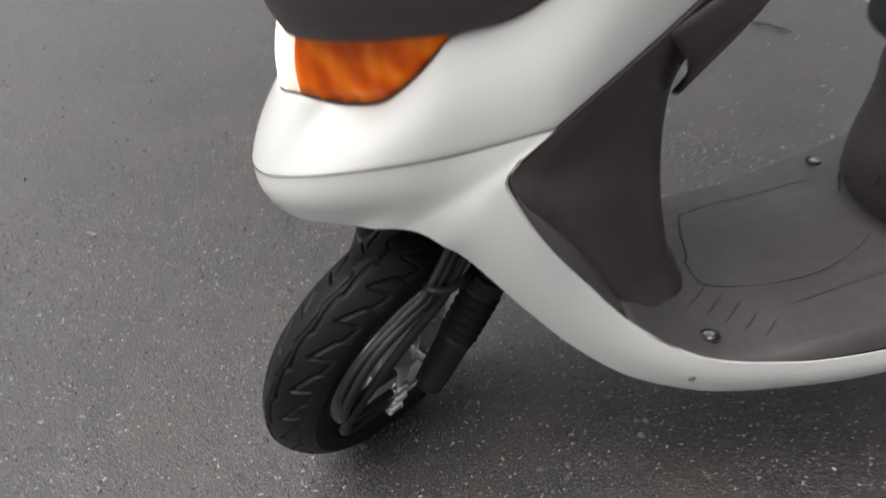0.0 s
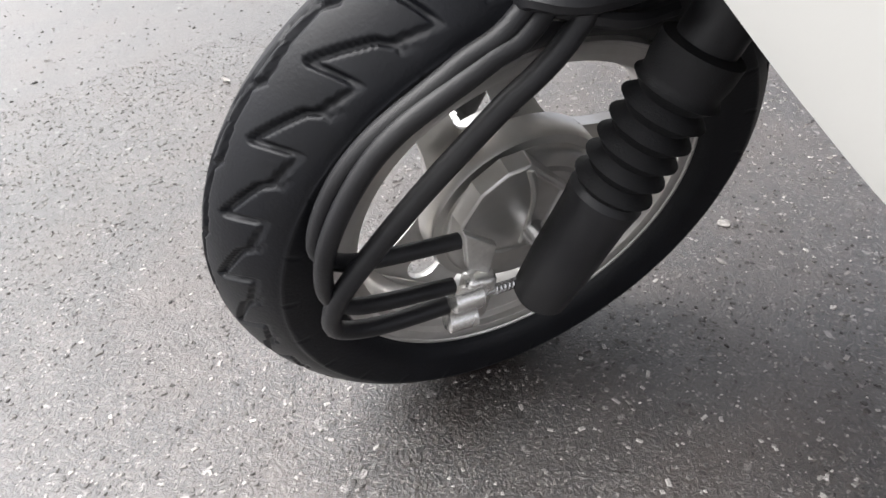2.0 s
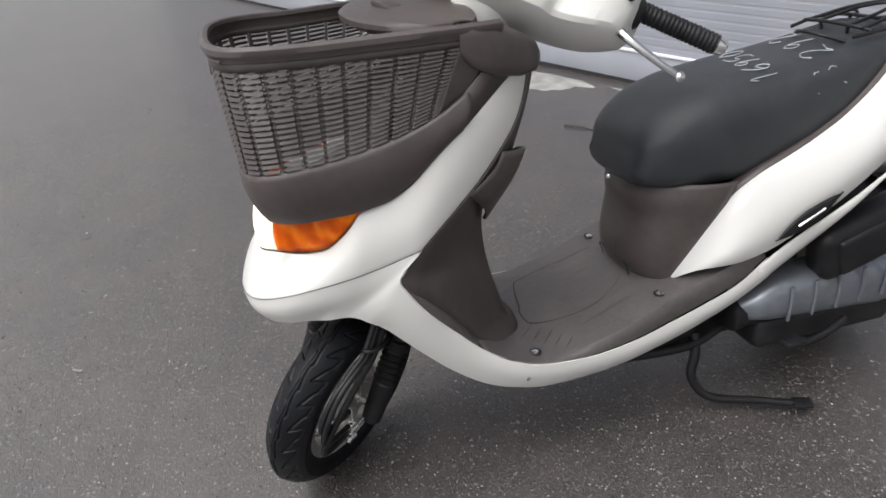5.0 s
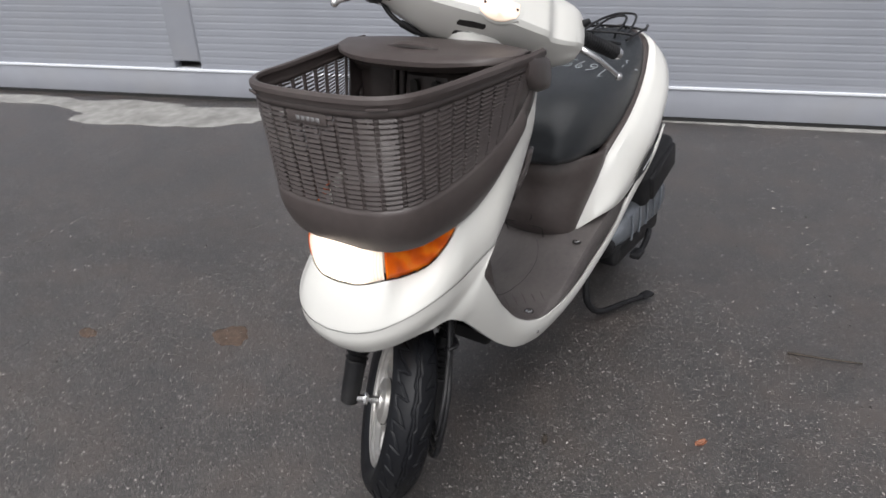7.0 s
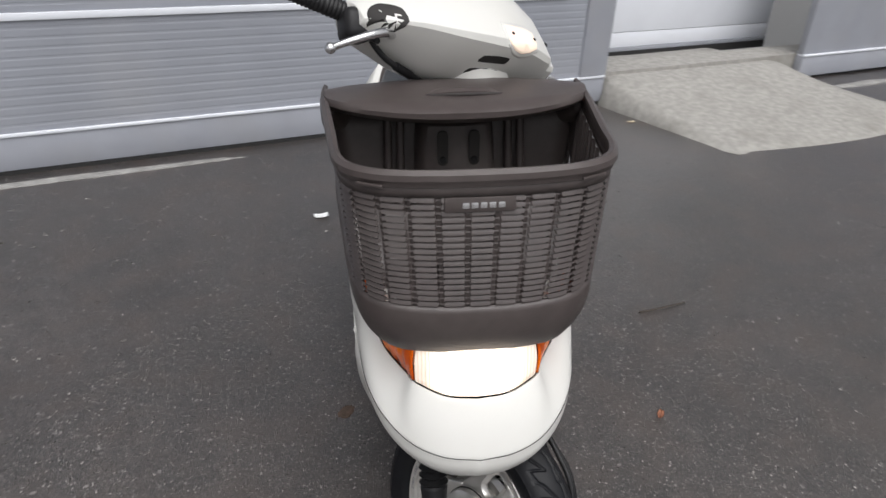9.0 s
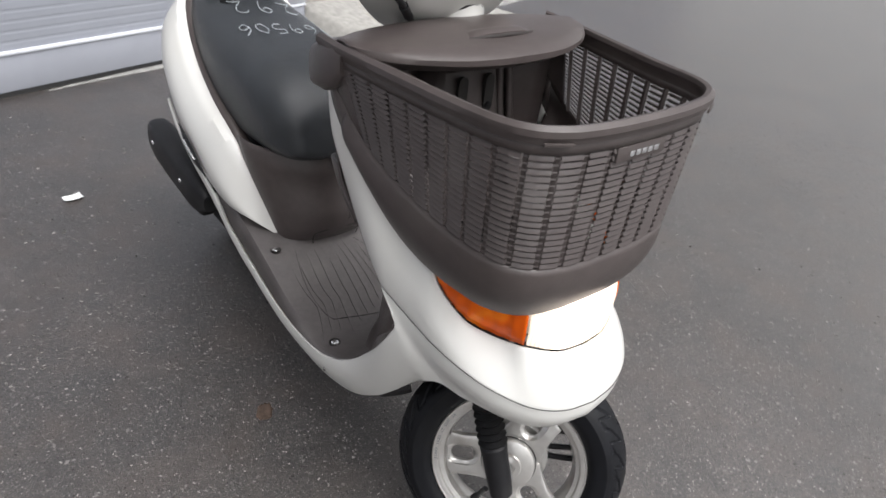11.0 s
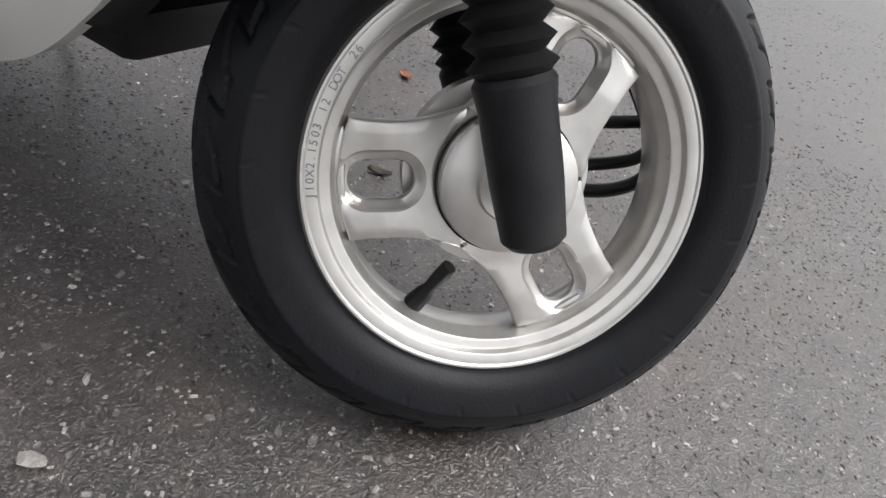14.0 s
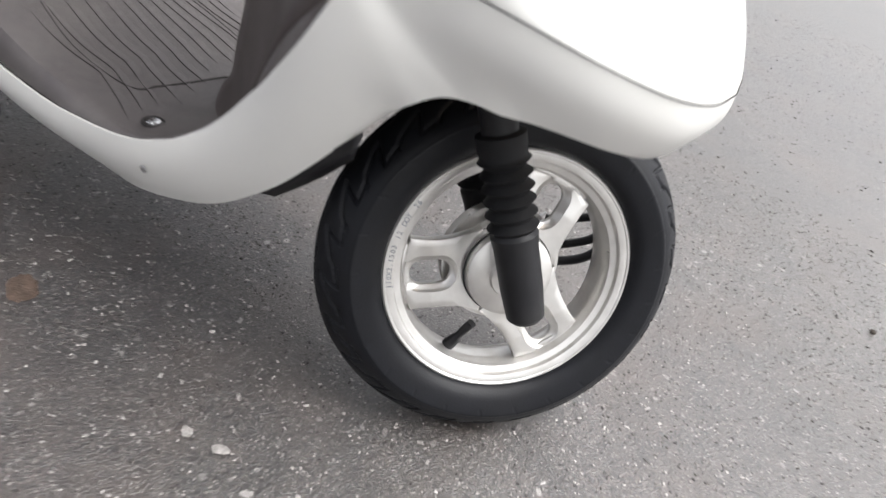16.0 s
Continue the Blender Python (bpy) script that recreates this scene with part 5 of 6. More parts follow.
for x in (-0.023, 0.027):
    bm = bmesh.new()
    ring = [(0.0085 * math.cos(a), 0.020 * math.copysign(1, math.sin(a)) + 0.0085 * math.sin(a)) for a in np.linspace(0, math.tau, 24, endpoint=False)]
    rows = [[(x + a, y, 0.790 + b) for a, b in ring] for y in (0.2045, 0.2105)]
    v = sheet(bm, rows, close_v=True)
    bm.faces.new(v[0])
    bm.faces.new(v[-1][::-1])
    slot = part("slot", bm, GROOVE_AND_SHADE, hump_ob)
    bm = bmesh.new()
    lathe(bm, [(0.0, 0.0001), (0.0, 0.006), (-0.003, 0.005), (-0.0035, 0.0001)], 16, "y")
    st = part("screw", bm, BLACK, slot)
    st.location = (x, 0.2045, 0.771)
for x in (0.088, 0.108, -0.088, -0.108):
    bm = bmesh.new()
    tube(bm, [(x, 0.262, 0.84), (x * 1.02, 0.245, 0.74), (x * 1.05, 0.215, 0.66), (x * 1.08, 0.16, 0.618), (x * 1.08, 0.05, 0.61)], 0.007, 10, 24)
    part("rib", bm, BROWN, basket)
# half lid over the rear of the basket
bm = bmesh.new()
front = catmull([(-0.204, 0.224, 0), (-0.192, 0.190, 0), (-0.150, 0.152, 0), (-0.08, 0.119, 0), (0, 0.109, 0), (0.08, 0.119, 0), (0.150, 0.152, 0), (0.192, 0.190, 0), (0.204, 0.224, 0)], 41)
rearl = catmull([(-0.203, 0.252, 0), (-0.165, 0.272, 0), (-0.09, 0.288, 0), (0, 0.292, 0), (0.09, 0.288, 0), (0.165, 0.272, 0), (0.203, 0.252, 0)], 41)
rows = [[np.array((p[0] * 0.985, p[1] + 0.052, 0.846)) for p in front], [np.array((p[0] * 0.992, p[1] + 0.022, 0.856)) for p in front], [np.array((p[0], p[1] + 0.002, 0.868)) for p in front], [np.array((p[0] * 0.995, p[1] + 0.002, 0.873 + 0.004 * (1 - abs(p[0]) / 0.21))) for p in front]]
for t in (0.06, 0.2, 0.4, 0.6, 0.8, 1.0):
    rows.append([np.array((p[0] * (1 - t) + q[0] * t, p[1] * (1 - t) + q[1] * t, 0.875 + 0.013 * math.sin(math.pi * (0.12 + 0.8 * t)) * (1 - (p[0] / 0.25) ** 2))) for p, q in zip(front, rearl)])
rows.append([np.array((q[0], q[1] + 0.006, 0.85)) for q in rearl])
sheet(bm, rows)
lid = part("basket_lid", bm, BROWN, basket, "domed brown half lid with a finger recess", thick=0.003, face=(0, -0.4, 1))
bm = bmesh.new()
rows = []
for j, (dy, rise) in enumerate(((-0.017, 0.0005), (-0.0165, 0.0050), (-0.010, 0.0075), (0.000, 0.0078), (0.012, 0.0050), (0.022, 0.0005))):
    rows.append([(0.006 + 0.064 * u * (1 - 0.06 * j * abs(u)), 0.180 + dy + 0.010 * u * u, 0.8795 + 0.0085 * math.sin(math.pi * (0.30 + 0.1 * j)) + rise * (1 - u ** 4) - 0.004 * u * u) for u in np.linspace(-1, 1, 21)])
sheet(bm, rows)
hood = part("finger_hood", bm, BROWN, lid, "raised finger hold", thick=0.002, face=(0, 0, 1))
bm = bmesh.new()
sheet(bm, [[(0.006 + 0.057 * u, 0.1615 + 0.010 * u * u, z - 0.004 * u * u) for u in np.linspace(-1, 1, 15)] for z in (0.8850, 0.8912)])
part("finger_recess", bm, material("recess_plastic", (0.026, 0.021, 0.020), 0.6, vary=0.3, scale=150, bump=0.5, bump_scale=500), hood, "dark finger recess", thick=0.001, face=(0, -1, 0))
# shoulders that carry the hinges
for s in (1, -1):
    bm = bmesh.new()
    rows = []
    for y, x0, x1, z0, z1 in ((0.232, 0.190, 0.209, 0.835, 0.866), (0.250, 0.176, 0.213, 0.812, 0.872), (0.285, 0.155, 0.213, 0.795, 0.868), (0.325, 0.145, 0.206, 0.788, 0.852), (0.352, 0.145, 0.192, 0.790, 0.836), (0.364, 0.150, 0.176, 0.800, 0.820)):
        cx, cz, hx, hz = (x0 + x1) / 2, (z0 + z1) / 2, (x1 - x0) / 2, (z1 - z0) / 2
        rows.append([((cx + hx * math.copysign(abs(math.cos(a)) ** 0.55, math.cos(a))) * s, y, cz + hz * math.copysign(abs(math.sin(a)) ** 0.55, math.sin(a))) for a in np.linspace(0, math.tau, 28, endpoint=False)])
    v = sheet(bm, rows, close_v=True)
    bm.faces.new(v[0])
    bm.faces.new(v[-1][::-1])
    part("hinge_shoulder", bm, BROWN, basket, "rounded brown hinge shoulder")
    # cheek panel below the shoulder, down to the wing
    bm = bmesh.new()
    a = catmull([(0.190, 0.235, 0.775), (0.196, 0.26, 0.80), (0.200, 0.285, 0.83)], 8)
    b = catmull([(0.189, 0.232, 0.722), (0.188, 0.285, 0.770), (0.172, 0.335, 0.803)], 8)
    sheet(bm, [[(p[0] * s, p[1], p[2]) for p in q] for q in (a, b)])
    part("cheek", bm, BROWN, basket, thick=0.003, face=(s, 0, 0))
bm = bmesh.new()
rows = [[(x, y, z) for x in np.linspace(-0.15, 0.15, 9)] for y, z in ((0.285, 0.848), (0.315, 0.838), (0.335, 0.820), (0.340, 0.79))]
sheet(bm, rows)
part("rear_apron", bm, BROWN, basket, thick=0.003, face=(0, 1, 0.3))

# ---- handlebar ----
bm = bmesh.new()
HSEC = [(-0.192, -0.016, 0.050, 0.018, 0.064), (-0.172, -0.040, 0.060, 0.006, 0.080), (-0.130, -0.078, 0.070, -0.010, 0.098), (-0.07, -0.114, 0.075, -0.036, 0.122), (0.0, -0.136, 0.080, -0.052, 0.140), (0.06, -0.138, 0.080, -0.056, 0.140), (0.12, -0.126, 0.075, -0.056, 0.124), (0.146, -0.117, 0.072, -0.055, 0.116), (0.160, -0.100, 0.070, -0.053, 0.094), (0.19, -0.090, 0.066, -0.048, 0.088), (0.222, -0.070, 0.060, -0.036, 0.082), (0.243, -0.044, 0.054, -0.022, 0.066), (0.249, -0.018, 0.040, 0.002, 0.046)]
hs = catmull([h for h in HSEC], 60)


def cover_section(y0, y1, z0, z1):
    """Half the outline of the cover: from under it, over the front ridge, up the sloping face to its top."""
    d, h = y1 - y0, z1 - z0
    low = [(y0 + d * 0.62, z0), (y0 + d * 0.40, z0 + h * 0.03), (y0 + d * 0.12, z0 + h * 0.17), (y0 + d * 0.02, z0 + h * 0.25)]
    face = [(y0, z0 + h * 0.31), (y0 + d * 0.08, z0 + h * 0.50), (y0 + d * 0.19, z0 + h * 0.72), (y0 + d * 0.34, z0 + h * 0.91), (y0 + d * 0.52, z1)]
    return low + face


rows = []
for x, y0, y1, z0, z1 in hs:
    half = cover_section(y0, y1, z0, z1)
    d, h = y1 - y0, z1 - z0
    rows.append([(x, y, z) for y, z in half + [(y0 + d * 0.80, z0 + h * 0.95), (y1, z0 + h * 0.74), (y1, z0 + h * 0.40), (y1 - d * 0.06, z0 + h * 0.12)]])
v = sheet(bm, rows, close_v=True)
bm.faces.new(v[0])
bm.faces.new(v[-1][::-1])
bars = part("handlebar_cover", bm, WHITE, scooter, "white handlebar cover turned to one side", angle=28, bevel=0.004)
bars.matrix_basis = HEAD
bm = bmesh.new()
rows = []
for z, hx, y0, y1 in ((-0.165, 0.052, -0.052, 0.045), (-0.10, 0.058, -0.070, 0.05), (-0.06, 0.070, -0.085, 0.055), (-0.02, 0.085, -0.095, 0.06)):
    rows.append([(0.03 + 0.8 * hx * math.copysign(abs(math.cos(a)) ** 0.7, math.cos(a)), (y0 + y1) / 2 + (y1 - y0) / 2 * math.sin(a), z) for a in np.linspace(0, math.tau, 28, endpoint=False)])
sheet(bm, rows, close_v=True)
part("neck", bm, WHITE, bars, "white lower neck cover")


def cover_front(x, z):
    """How far forward the cover reaches at a place across and up."""
    k = int(np.argmin(np.abs(hs[:, 0] - x)))
    half = cover_section(*hs[k][1:])
    return float(np.interp(z, [p[1] for p in half], [p[0] for p in half]))


def on_cover(loop, out, mat, name, lift=0.002, label=""):
    """A small plate that follows the front of the cover."""
    bm = bmesh.new()
    cx, cz = np.mean([p[0] for p in loop]), np.mean([p[1] for p in loop])
    rows = []
    for f, h in ((1.0, -0.004), (1.0, lift), (0.93, lift + 0.001), (0.4, lift + 0.001)):
        rows.append([(cx + (x - cx) * f, cover_front(cx + (x - cx) * f, cz + (z - cz) * f) - h, cz + (z - cz) * f) for x, z in loop])
    v = sheet(bm, rows, close_v=True)
    bm.faces.new(v[-1])
    return part(name, bm, mat, bars, label)


PILOT = glowing("warm_pilot_lens", (1.0, 0.80, 0.64), 0.4)
emblem = [(-0.002, 0.036), (0.02, 0.037), (0.045, 0.038), (0.07, 0.037), (0.088, 0.034), (0.088, 0.012), (0.080, -0.002), (0.06, -0.012), (0.042, -0.015), (0.022, -0.012), (0.004, -0.002), (-0.003, 0.014)]
on_cover(emblem, 0.002, WHITE, "front_emblem", 0.0015, "pale front emblem plate with a warm glow")
on_cover([(0.04 + (x - 0.043) * 0.86, 0.013 + (z - 0.013) * 0.80) for x, z in emblem], 0.003, PILOT, "emblem_face", 0.003)
for x, z in ((0.012, 0.018), (0.074, 0.018)):
    on_cover([(x + 0.0028 * math.cos(a), z + 0.0028 * math.sin(a)) for a in np.linspace(0, math.tau, 8, endpoint=False)], 0.004, GROOVE_AND_SHADE, "emblem_screw", 0.0046)
for z in (-0.020, -0.034):
    on_cover([(-0.024, z + 0.004), (0.0, z + 0.004), (0.024, z + 0.003), (0.026, z - 0.001), (0.024, z - 0.004), (0.0, z - 0.004), (-0.024, z - 0.003), (-0.026, z)], 0.0, GROOVE_AND_SHADE, "vent_slot", 0.0012)
on_cover([(-0.166 + 0.022 * math.cos(a), 0.032 + 0.024 * math.sin(a)) for a in np.linspace(0, math.tau, 20, endpoint=False)], 0.001, GROOVE_AND_SHADE, "lever_opening", 0.0008)
for s, x0 in ((1, 0.232), (-1, -0.182)):
    # grip, switch housing, lever
    a, b = Vector((x0, 0.030, 0.038 if s > 0 else 0.050)), (Vector((0.364, 0.084, 0.030)) if s > 0 else Vector((-0.300, 0.072, 0.088)))
    bm = bmesh.new()
    tt = np.linspace(-0.1, 0.98, 90)
    tube(bm, [a.lerp(b, t) for t in tt], [0.0148 + (0.0012 if t > 0.05 and int(t * 40) % 2 else 0.0) + (0.002 if t < 0.05 else 0) for t in tt], 20)
    part("grip", bm, BLACK, bars, "ribbed black rubber grip")
    bm = bmesh.new()
    tube(bm, [a.lerp(b, 0.98), a.lerp(b, 1.02), a.lerp(b, 1.08), a.lerp(b, 1.10)], [0.014, 0.014, 0.012, 0.006], 16)
    part("bar_end", bm, STEEL, bars)
    bm = bmesh.new()
    block(bm, (0.05, 0.055, 0.050), (x0 - 0.004 * s, 0.018, 0.030), Matrix.Rotation(radians(20 * s), 3, "Z"), bevel=0.014, segments=3)
    part("switch_housing", bm, BLACK, bars)
    bm = bmesh.new()
    if s > 0:
        pts = [(0.222, -0.010, 0.006), (0.245, -0.034, -0.004), (0.275, -0.038, -0.014), (0.315, -0.022, -0.026), (0.345, -0.004, -0.034)]
    else:
        pts = [(-0.150, -0.030, 0.012), (-0.178, -0.044, 0.008), (-0.205, -0.042, 0.0), (-0.232, -0.026, -0.010), (-0.250, -0.008, -0.018)]
    tube(bm, pts, [0.008, 0.0075, 0.006, 0.0055, 0.005], 12, 24)
    bmesh.ops.create_uvsphere(bm, u_segments=14, v_segments=8, radius=0.0085, matrix=Matrix.Translation(pts[-1]))
    part("brake_lever", bm, STEEL, bars, "polished brake lever with a ball end")
bm = bmesh.new()
to_head = HEAD.inverted()
line_down = [Vector((-0.168, -0.018, 0.002))] + [to_head @ Vector(p) for p in ((-0.128, 0.260, 0.950), (-0.112, 0.262, 0.925), (-0.092, 0.269, 0.906), (-0.068, 0.290, 0.885), (-0.045, 0.312, 0.867), (-0.02, 0.33, 0.83))]
tube(bm, line_down, 0.0048, 10, 40)
tube(bm, [line_down[3], line_down[4]], 0.0070, 10)
part("lever_cable", bm, BLACK, bars, "black cable from the lever")
bm = bmesh.new()
tube(bm, [(0.236, -0.022, 0.047), (0.240, -0.034, 0.047), (0.246, -0.040, 0.053)], [0.008, 0.0075, 0.005], 12)
part("side_knob", bm, BLACK, bars)

# ---- engine, silencer, stand, rear wheel ----
bm = bmesh.new()
rows = []
for y, hx, z0, z1 in ((0.80, 0.020, 0.215, 0.245), (0.825, 0.042, 0.205, 0.265), (0.87, 0.050, 0.195, 0.288), (0.95, 0.052, 0.185, 0.292), (1.05, 0.052, 0.175, 0.286), (1.15, 0.050, 0.16, 0.28), (1.23, 0.040, 0.16, 0.26), (1.26, 0.015, 0.18, 0.22)):
    rows.append([(0.135 + hx * math.copysign(abs(math.cos(a)) ** 0.6, math.cos(a)), y, (z0 + z1) / 2 + (z1 - z0) / 2 * math.copysign(abs(math.sin(a)) ** 0.7, math.sin(a))) for a in np.linspace(0, math.tau, 28, endpoint=False)])
v = sheet(bm, rows, close_v=True)
bm.faces.new(v[0])
bm.faces.new(v[-1][::-1])
engine = part("engine_case", bm, GREY, scooter, "grey alloy transmission case")
bm = bmesh.new()
tube(bm, [(0.190, 1.05, 0.165), (0.198, 1.0, 0.150), (0.198, 0.94, 0.140), (0.196, 0.90, 0.155)], [0.009, 0.009, 0.008, 0.011], 12, 20)
block(bm, (0.03, 0.05, 0.016), (0.205, 0.905, 0.158), bevel=0.005)
part("kick_lever", bm, BLACK, engine, "black kick-start lever")
bm = bmesh.new()
block(bm, (0.085, 0.36, 0.075), (0.125, 1.03, 0.150), Matrix.Rotation(radians(-3), 3, "X"), bevel=0.02, segments=3)
part("crankcase", bm, BLACK, engine, "dark oily lower crankcase")
for k in range(5):
    bm = bmesh.new()
    tube(bm, [(0.186, 0.90 + 0.06 * k, 0.280), (0.1895, 0.90 + 0.06 * k, 0.24), (0.187, 0.90 + 0.06 * k, 0.20)], 0.0035, 8, 10)
    part("cooling_rib", bm, GREY, engine)
bm = bmesh.new()
lathe(bm, [(0.790, 0.030), (0.795, 0.036), (0.815, 0.036), (0.82, 0.030), (0.83, 0.034), (0.845, 0.034), (0.85, 0.02)], 28, "y")
boot = part("intake_boot", bm, BLACK, engine, "black rubber duct")
boot.location = (0.135, 0, 0.215)
bm = bmesh.new()
block(bm, (0.07, 0.25, 0.115), (0.165, 1.08, 0.352), Matrix.Rotation(radians(14), 3, "X"), bevel=0.025, segments=4)
block(bm, (0.02, 0.20, 0.08), (0.200, 1.085, 0.352), Matrix.Rotation(radians(14), 3, "X"), bevel=0.009, segments=3)
part("air_cleaner", bm, BLACK, scooter, "black air cleaner box")
bm = bmesh.new()
for y0 in (0.0,):
    rows = []
    for y, hz, hx in ((0.88, 0.020, 0.016), (0.90, 0.042, 0.026), (0.96, 0.052, 0.032), (1.10, 0.055, 0.034), (1.20, 0.054, 0.034), (1.245, 0.046, 0.030), (1.26, 0.026, 0.018)):
        rows.append([(-0.185 + hx * math.copysign(abs(math.cos(a)) ** 0.6, math.cos(a)), y, 0.305 + 0.07 * (y - 0.87) + hz * math.copysign(abs(math.sin(a)) ** 0.7, math.sin(a))) for a in np.linspace(0, math.tau, 28, endpoint=False)])
    v = sheet(bm, rows, close_v=True)
    bm.faces.new(v[0])
    bm.faces.new(v[-1][::-1])
silencer = part("silencer", bm, BLACK, scooter, "matt black exhaust silencer guard")
for y in (0.99, 1.19):
    bm = bmesh.new()
    lathe(bm, [(0.0, 0.0001), (0.0, 0.006), (-0.003, 0.005), (-0.0035, 0.0001)], 12)
    b = part("screw", bm, STEEL, silencer)
    b.location = (-0.2178, y, 0.315 + 0.07 * (y - 0.87))
bm = bmesh.new()
tube(bm, [(-0.16, 0.90, 0.27), (-0.13, 0.82, 0.22), (-0.10, 0.74, 0.18), (-0.05, 0.68, 0.18)], 0.016, 14, 20)
part("exhaust_pipe", bm, BLACK, silencer)
bm = bmesh.new()
block(bm, (0.22, 0.40, 0.07), (0, 0.66, 0.175), Matrix.Rotation(radians(5), 3, "X"), bevel=0.02)
block(bm, (0.20, 0.16, 0.10), (0.01, 0.80, 0.19), bevel=0.02)
block(bm, (0.16, 0.26, 0.04), (0, 0.40, 0.205), bevel=0.012)
tube(bm, [(0.10, 0.55, 0.15), (0.115, 0.72, 0.145), (0.10, 0.83, 0.17)], 0.011, 12, 20)
part("underframe", bm, BLACK, scooter, "black frame and covers under the floor")
bm = bmesh.new()
tube(bm, [(0.105, 0.742, 0.165), (0.122, 0.735, 0.125), (0.132, 0.722, 0.080), (0.146, 0.735, 0.045), (0.165, 0.765, 0.026), (0.20, 0.85, 0.018), (0.232, 0.915, 0.012)], [0.011, 0.011, 0.010, 0.0095, 0.009, 0.008, 0.008], 14, 40)
block(bm, (0.030, 0.040, 0.009), (0.238, 0.925, 0.0155), Matrix.Rotation(radians(-20), 3, "Z"), bevel=0.003)
tube(bm, [(0.105, 0.742, 0.165), (-0.11, 0.742, 0.165)], 0.013, 14)
tube(bm, [(-0.105, 0.742, 0.165), (-0.108, 0.738, 0.125), (-0.109, 0.736, 0.105), (-0.110, 0.735, 0.085)], 0.012, 12, 30)
part("stand", bm, BLACK, scooter, "black steel centre stand with a foot tang")
bm = bmesh.new()
lathe(bm, [(-0.04, 0.128), (-0.045, 0.15), (-0.044, 0.172), (-0.034, 0.192), (-0.018, 0.201), (0, 0.2035), (0.018, 0.201), (0.034, 0.192), (0.044, 0.172), (0.045, 0.15), (0.04, 0.128), (0.02, 0.122), (-0.02, 0.122)], 72, close=True)
rear = part("rear_wheel", bm, RUBBER, scooter, "rear wheel with black tyre")
rear.location = (0.0, 1.17, 0.2035)
bm = bmesh.new()
lathe(bm, [(-0.036, 0.1285), (-0.036, 0.12), (-0.012, 0.11), (-0.012, 0.05), (-0.03, 0.045), (-0.03, 0.0001)], 64)
lathe(bm, [(0.036, 0.1285), (0.036, 0.12), (0.012, 0.11), (0.012, 0.05), (0.03, 0.045), (0.03, 0.0001)], 64)
part("rim", bm, SILVER, rear)
bm = bmesh.new()
rows = []
for a in np.linspace(radians(20), radians(150), 18):
    rows.append([(x, 1.17 + 0.24 * math.cos(a), 0.2035 + 0.24 * math.sin(a) - 0.15 * x * x * 20) for x in np.linspace(-0.07, 0.07, 7)])
sheet(bm, rows)
part("rear_mudguard", bm, BLACK, scooter, thick=0.003)
bm = bmesh.new()
block(bm, (0.20, 0.52, 0.12), (0, 0.93, 0.45), Matrix.Rotation(radians(16), 3, "X"), bevel=0.03)
part("tub", bm, BLACK, scooter, "black tub under the seat")
bm = bmesh.new()
rows = []
for t in np.linspace(0, 1, 6):
    rows.append([(x, 1.252 - 0.5 * x * x * 4 - 0.02 * t, 0.69 - 0.07 * t) for x in np.linspace(-0.10, 0.10, 13)])
sheet(bm, rows)
TAIL = material("red_lens", (0.5, 0.012, 0.01), 0.15, vary=0.05, coat=0.5)
part("tail_lamp", bm, TAIL, scooter, "red tail lamp", thick=0.01)

# chalk digits on the seat, read from behind
DIGITS = {
    "1": [[(0.3, 0.8), (0.5, 1.0), (0.5, 0.0)]],
    "2": [[(0.05, 0.8), (0.3, 1.0), (0.7, 0.85), (0.6, 0.5), (0.1, 0.05), (0.4, 0.12), (0.85, 0.0)]],
    "3": [[(0.1, 0.95), (0.5, 1.0), (0.7, 0.8), (0.4, 0.55), (0.75, 0.35), (0.6, 0.05), (0.1, 0.05)]],
    "5": [[(0.75, 1.0), (0.2, 0.98), (0.15, 0.6), (0.55, 0.6), (0.75, 0.3), (0.5, 0.02), (0.1, 0.05)]],
    "6": [[(0.65, 1.0), (0.25, 0.7), (0.1, 0.3), (0.35, 0.0), (0.7, 0.2), (0.55, 0.48), (0.15, 0.35)]],
    "9": [[(0.7, 0.8), (0.45, 1.0), (0.15, 0.8), (0.35, 0.52), (0.7, 0.75), (0.68, 0.4), (0.45, 0.0)]],
    "0": [[(0.4, 1.0), (0.1, 0.6), (0.25, 0.05), (0.65, 0.1), (0.75, 0.6), (0.4, 1.0)]],
}


def seat_top(x, y):
    w = float(np.interp(y, sec[:, 0], sec[:, 1])) * 0.9
    lo, hi = float(np.interp(y, sec[:, 0], sec[:, 2])), float(np.interp(y, tops[:, 0], tops[:, 1]))
    c = min(0.99, abs(x) / w) ** (1 / 0.55)
    return (lo + hi) / 2 + (hi - lo) / 2 * math.sqrt(1 - c * c) ** 0.55


for text, y0, x0, size, gap in (("169506", 0.815, 0.112, 0.054, 0.034), ("3292", 0.930, 0.140, 0.066, 0.054)):
    for k, ch in enumerate(text):
        bm = bmesh.new()
        for stroke in DIGITS[ch]:
            pts = []
            for u, w in catmull([(a, b, 0) for a, b in stroke], 16)[:, :2]:
                x = x0 - k * gap - u * size * 0.6
                y = y0 + (0.008 if len(text) > 4 else 0.012) * k + (1 - w) * size
                pts.append((x, y, seat_top(x, y) + 0.0012))
            tube(bm, pts, 0.0010, 5)
        part("chalk_digit", bm, CHALK, seat, "handwritten white chalk digit")

# ---- things on the ground ----
def lying(name, at, mat, bm, label, category, turn=0.0):
    ob = part(name, bm, mat)
    ob.matrix_basis = pose(*at, 0, 0, turn)
    return tagged(ob, label, category)


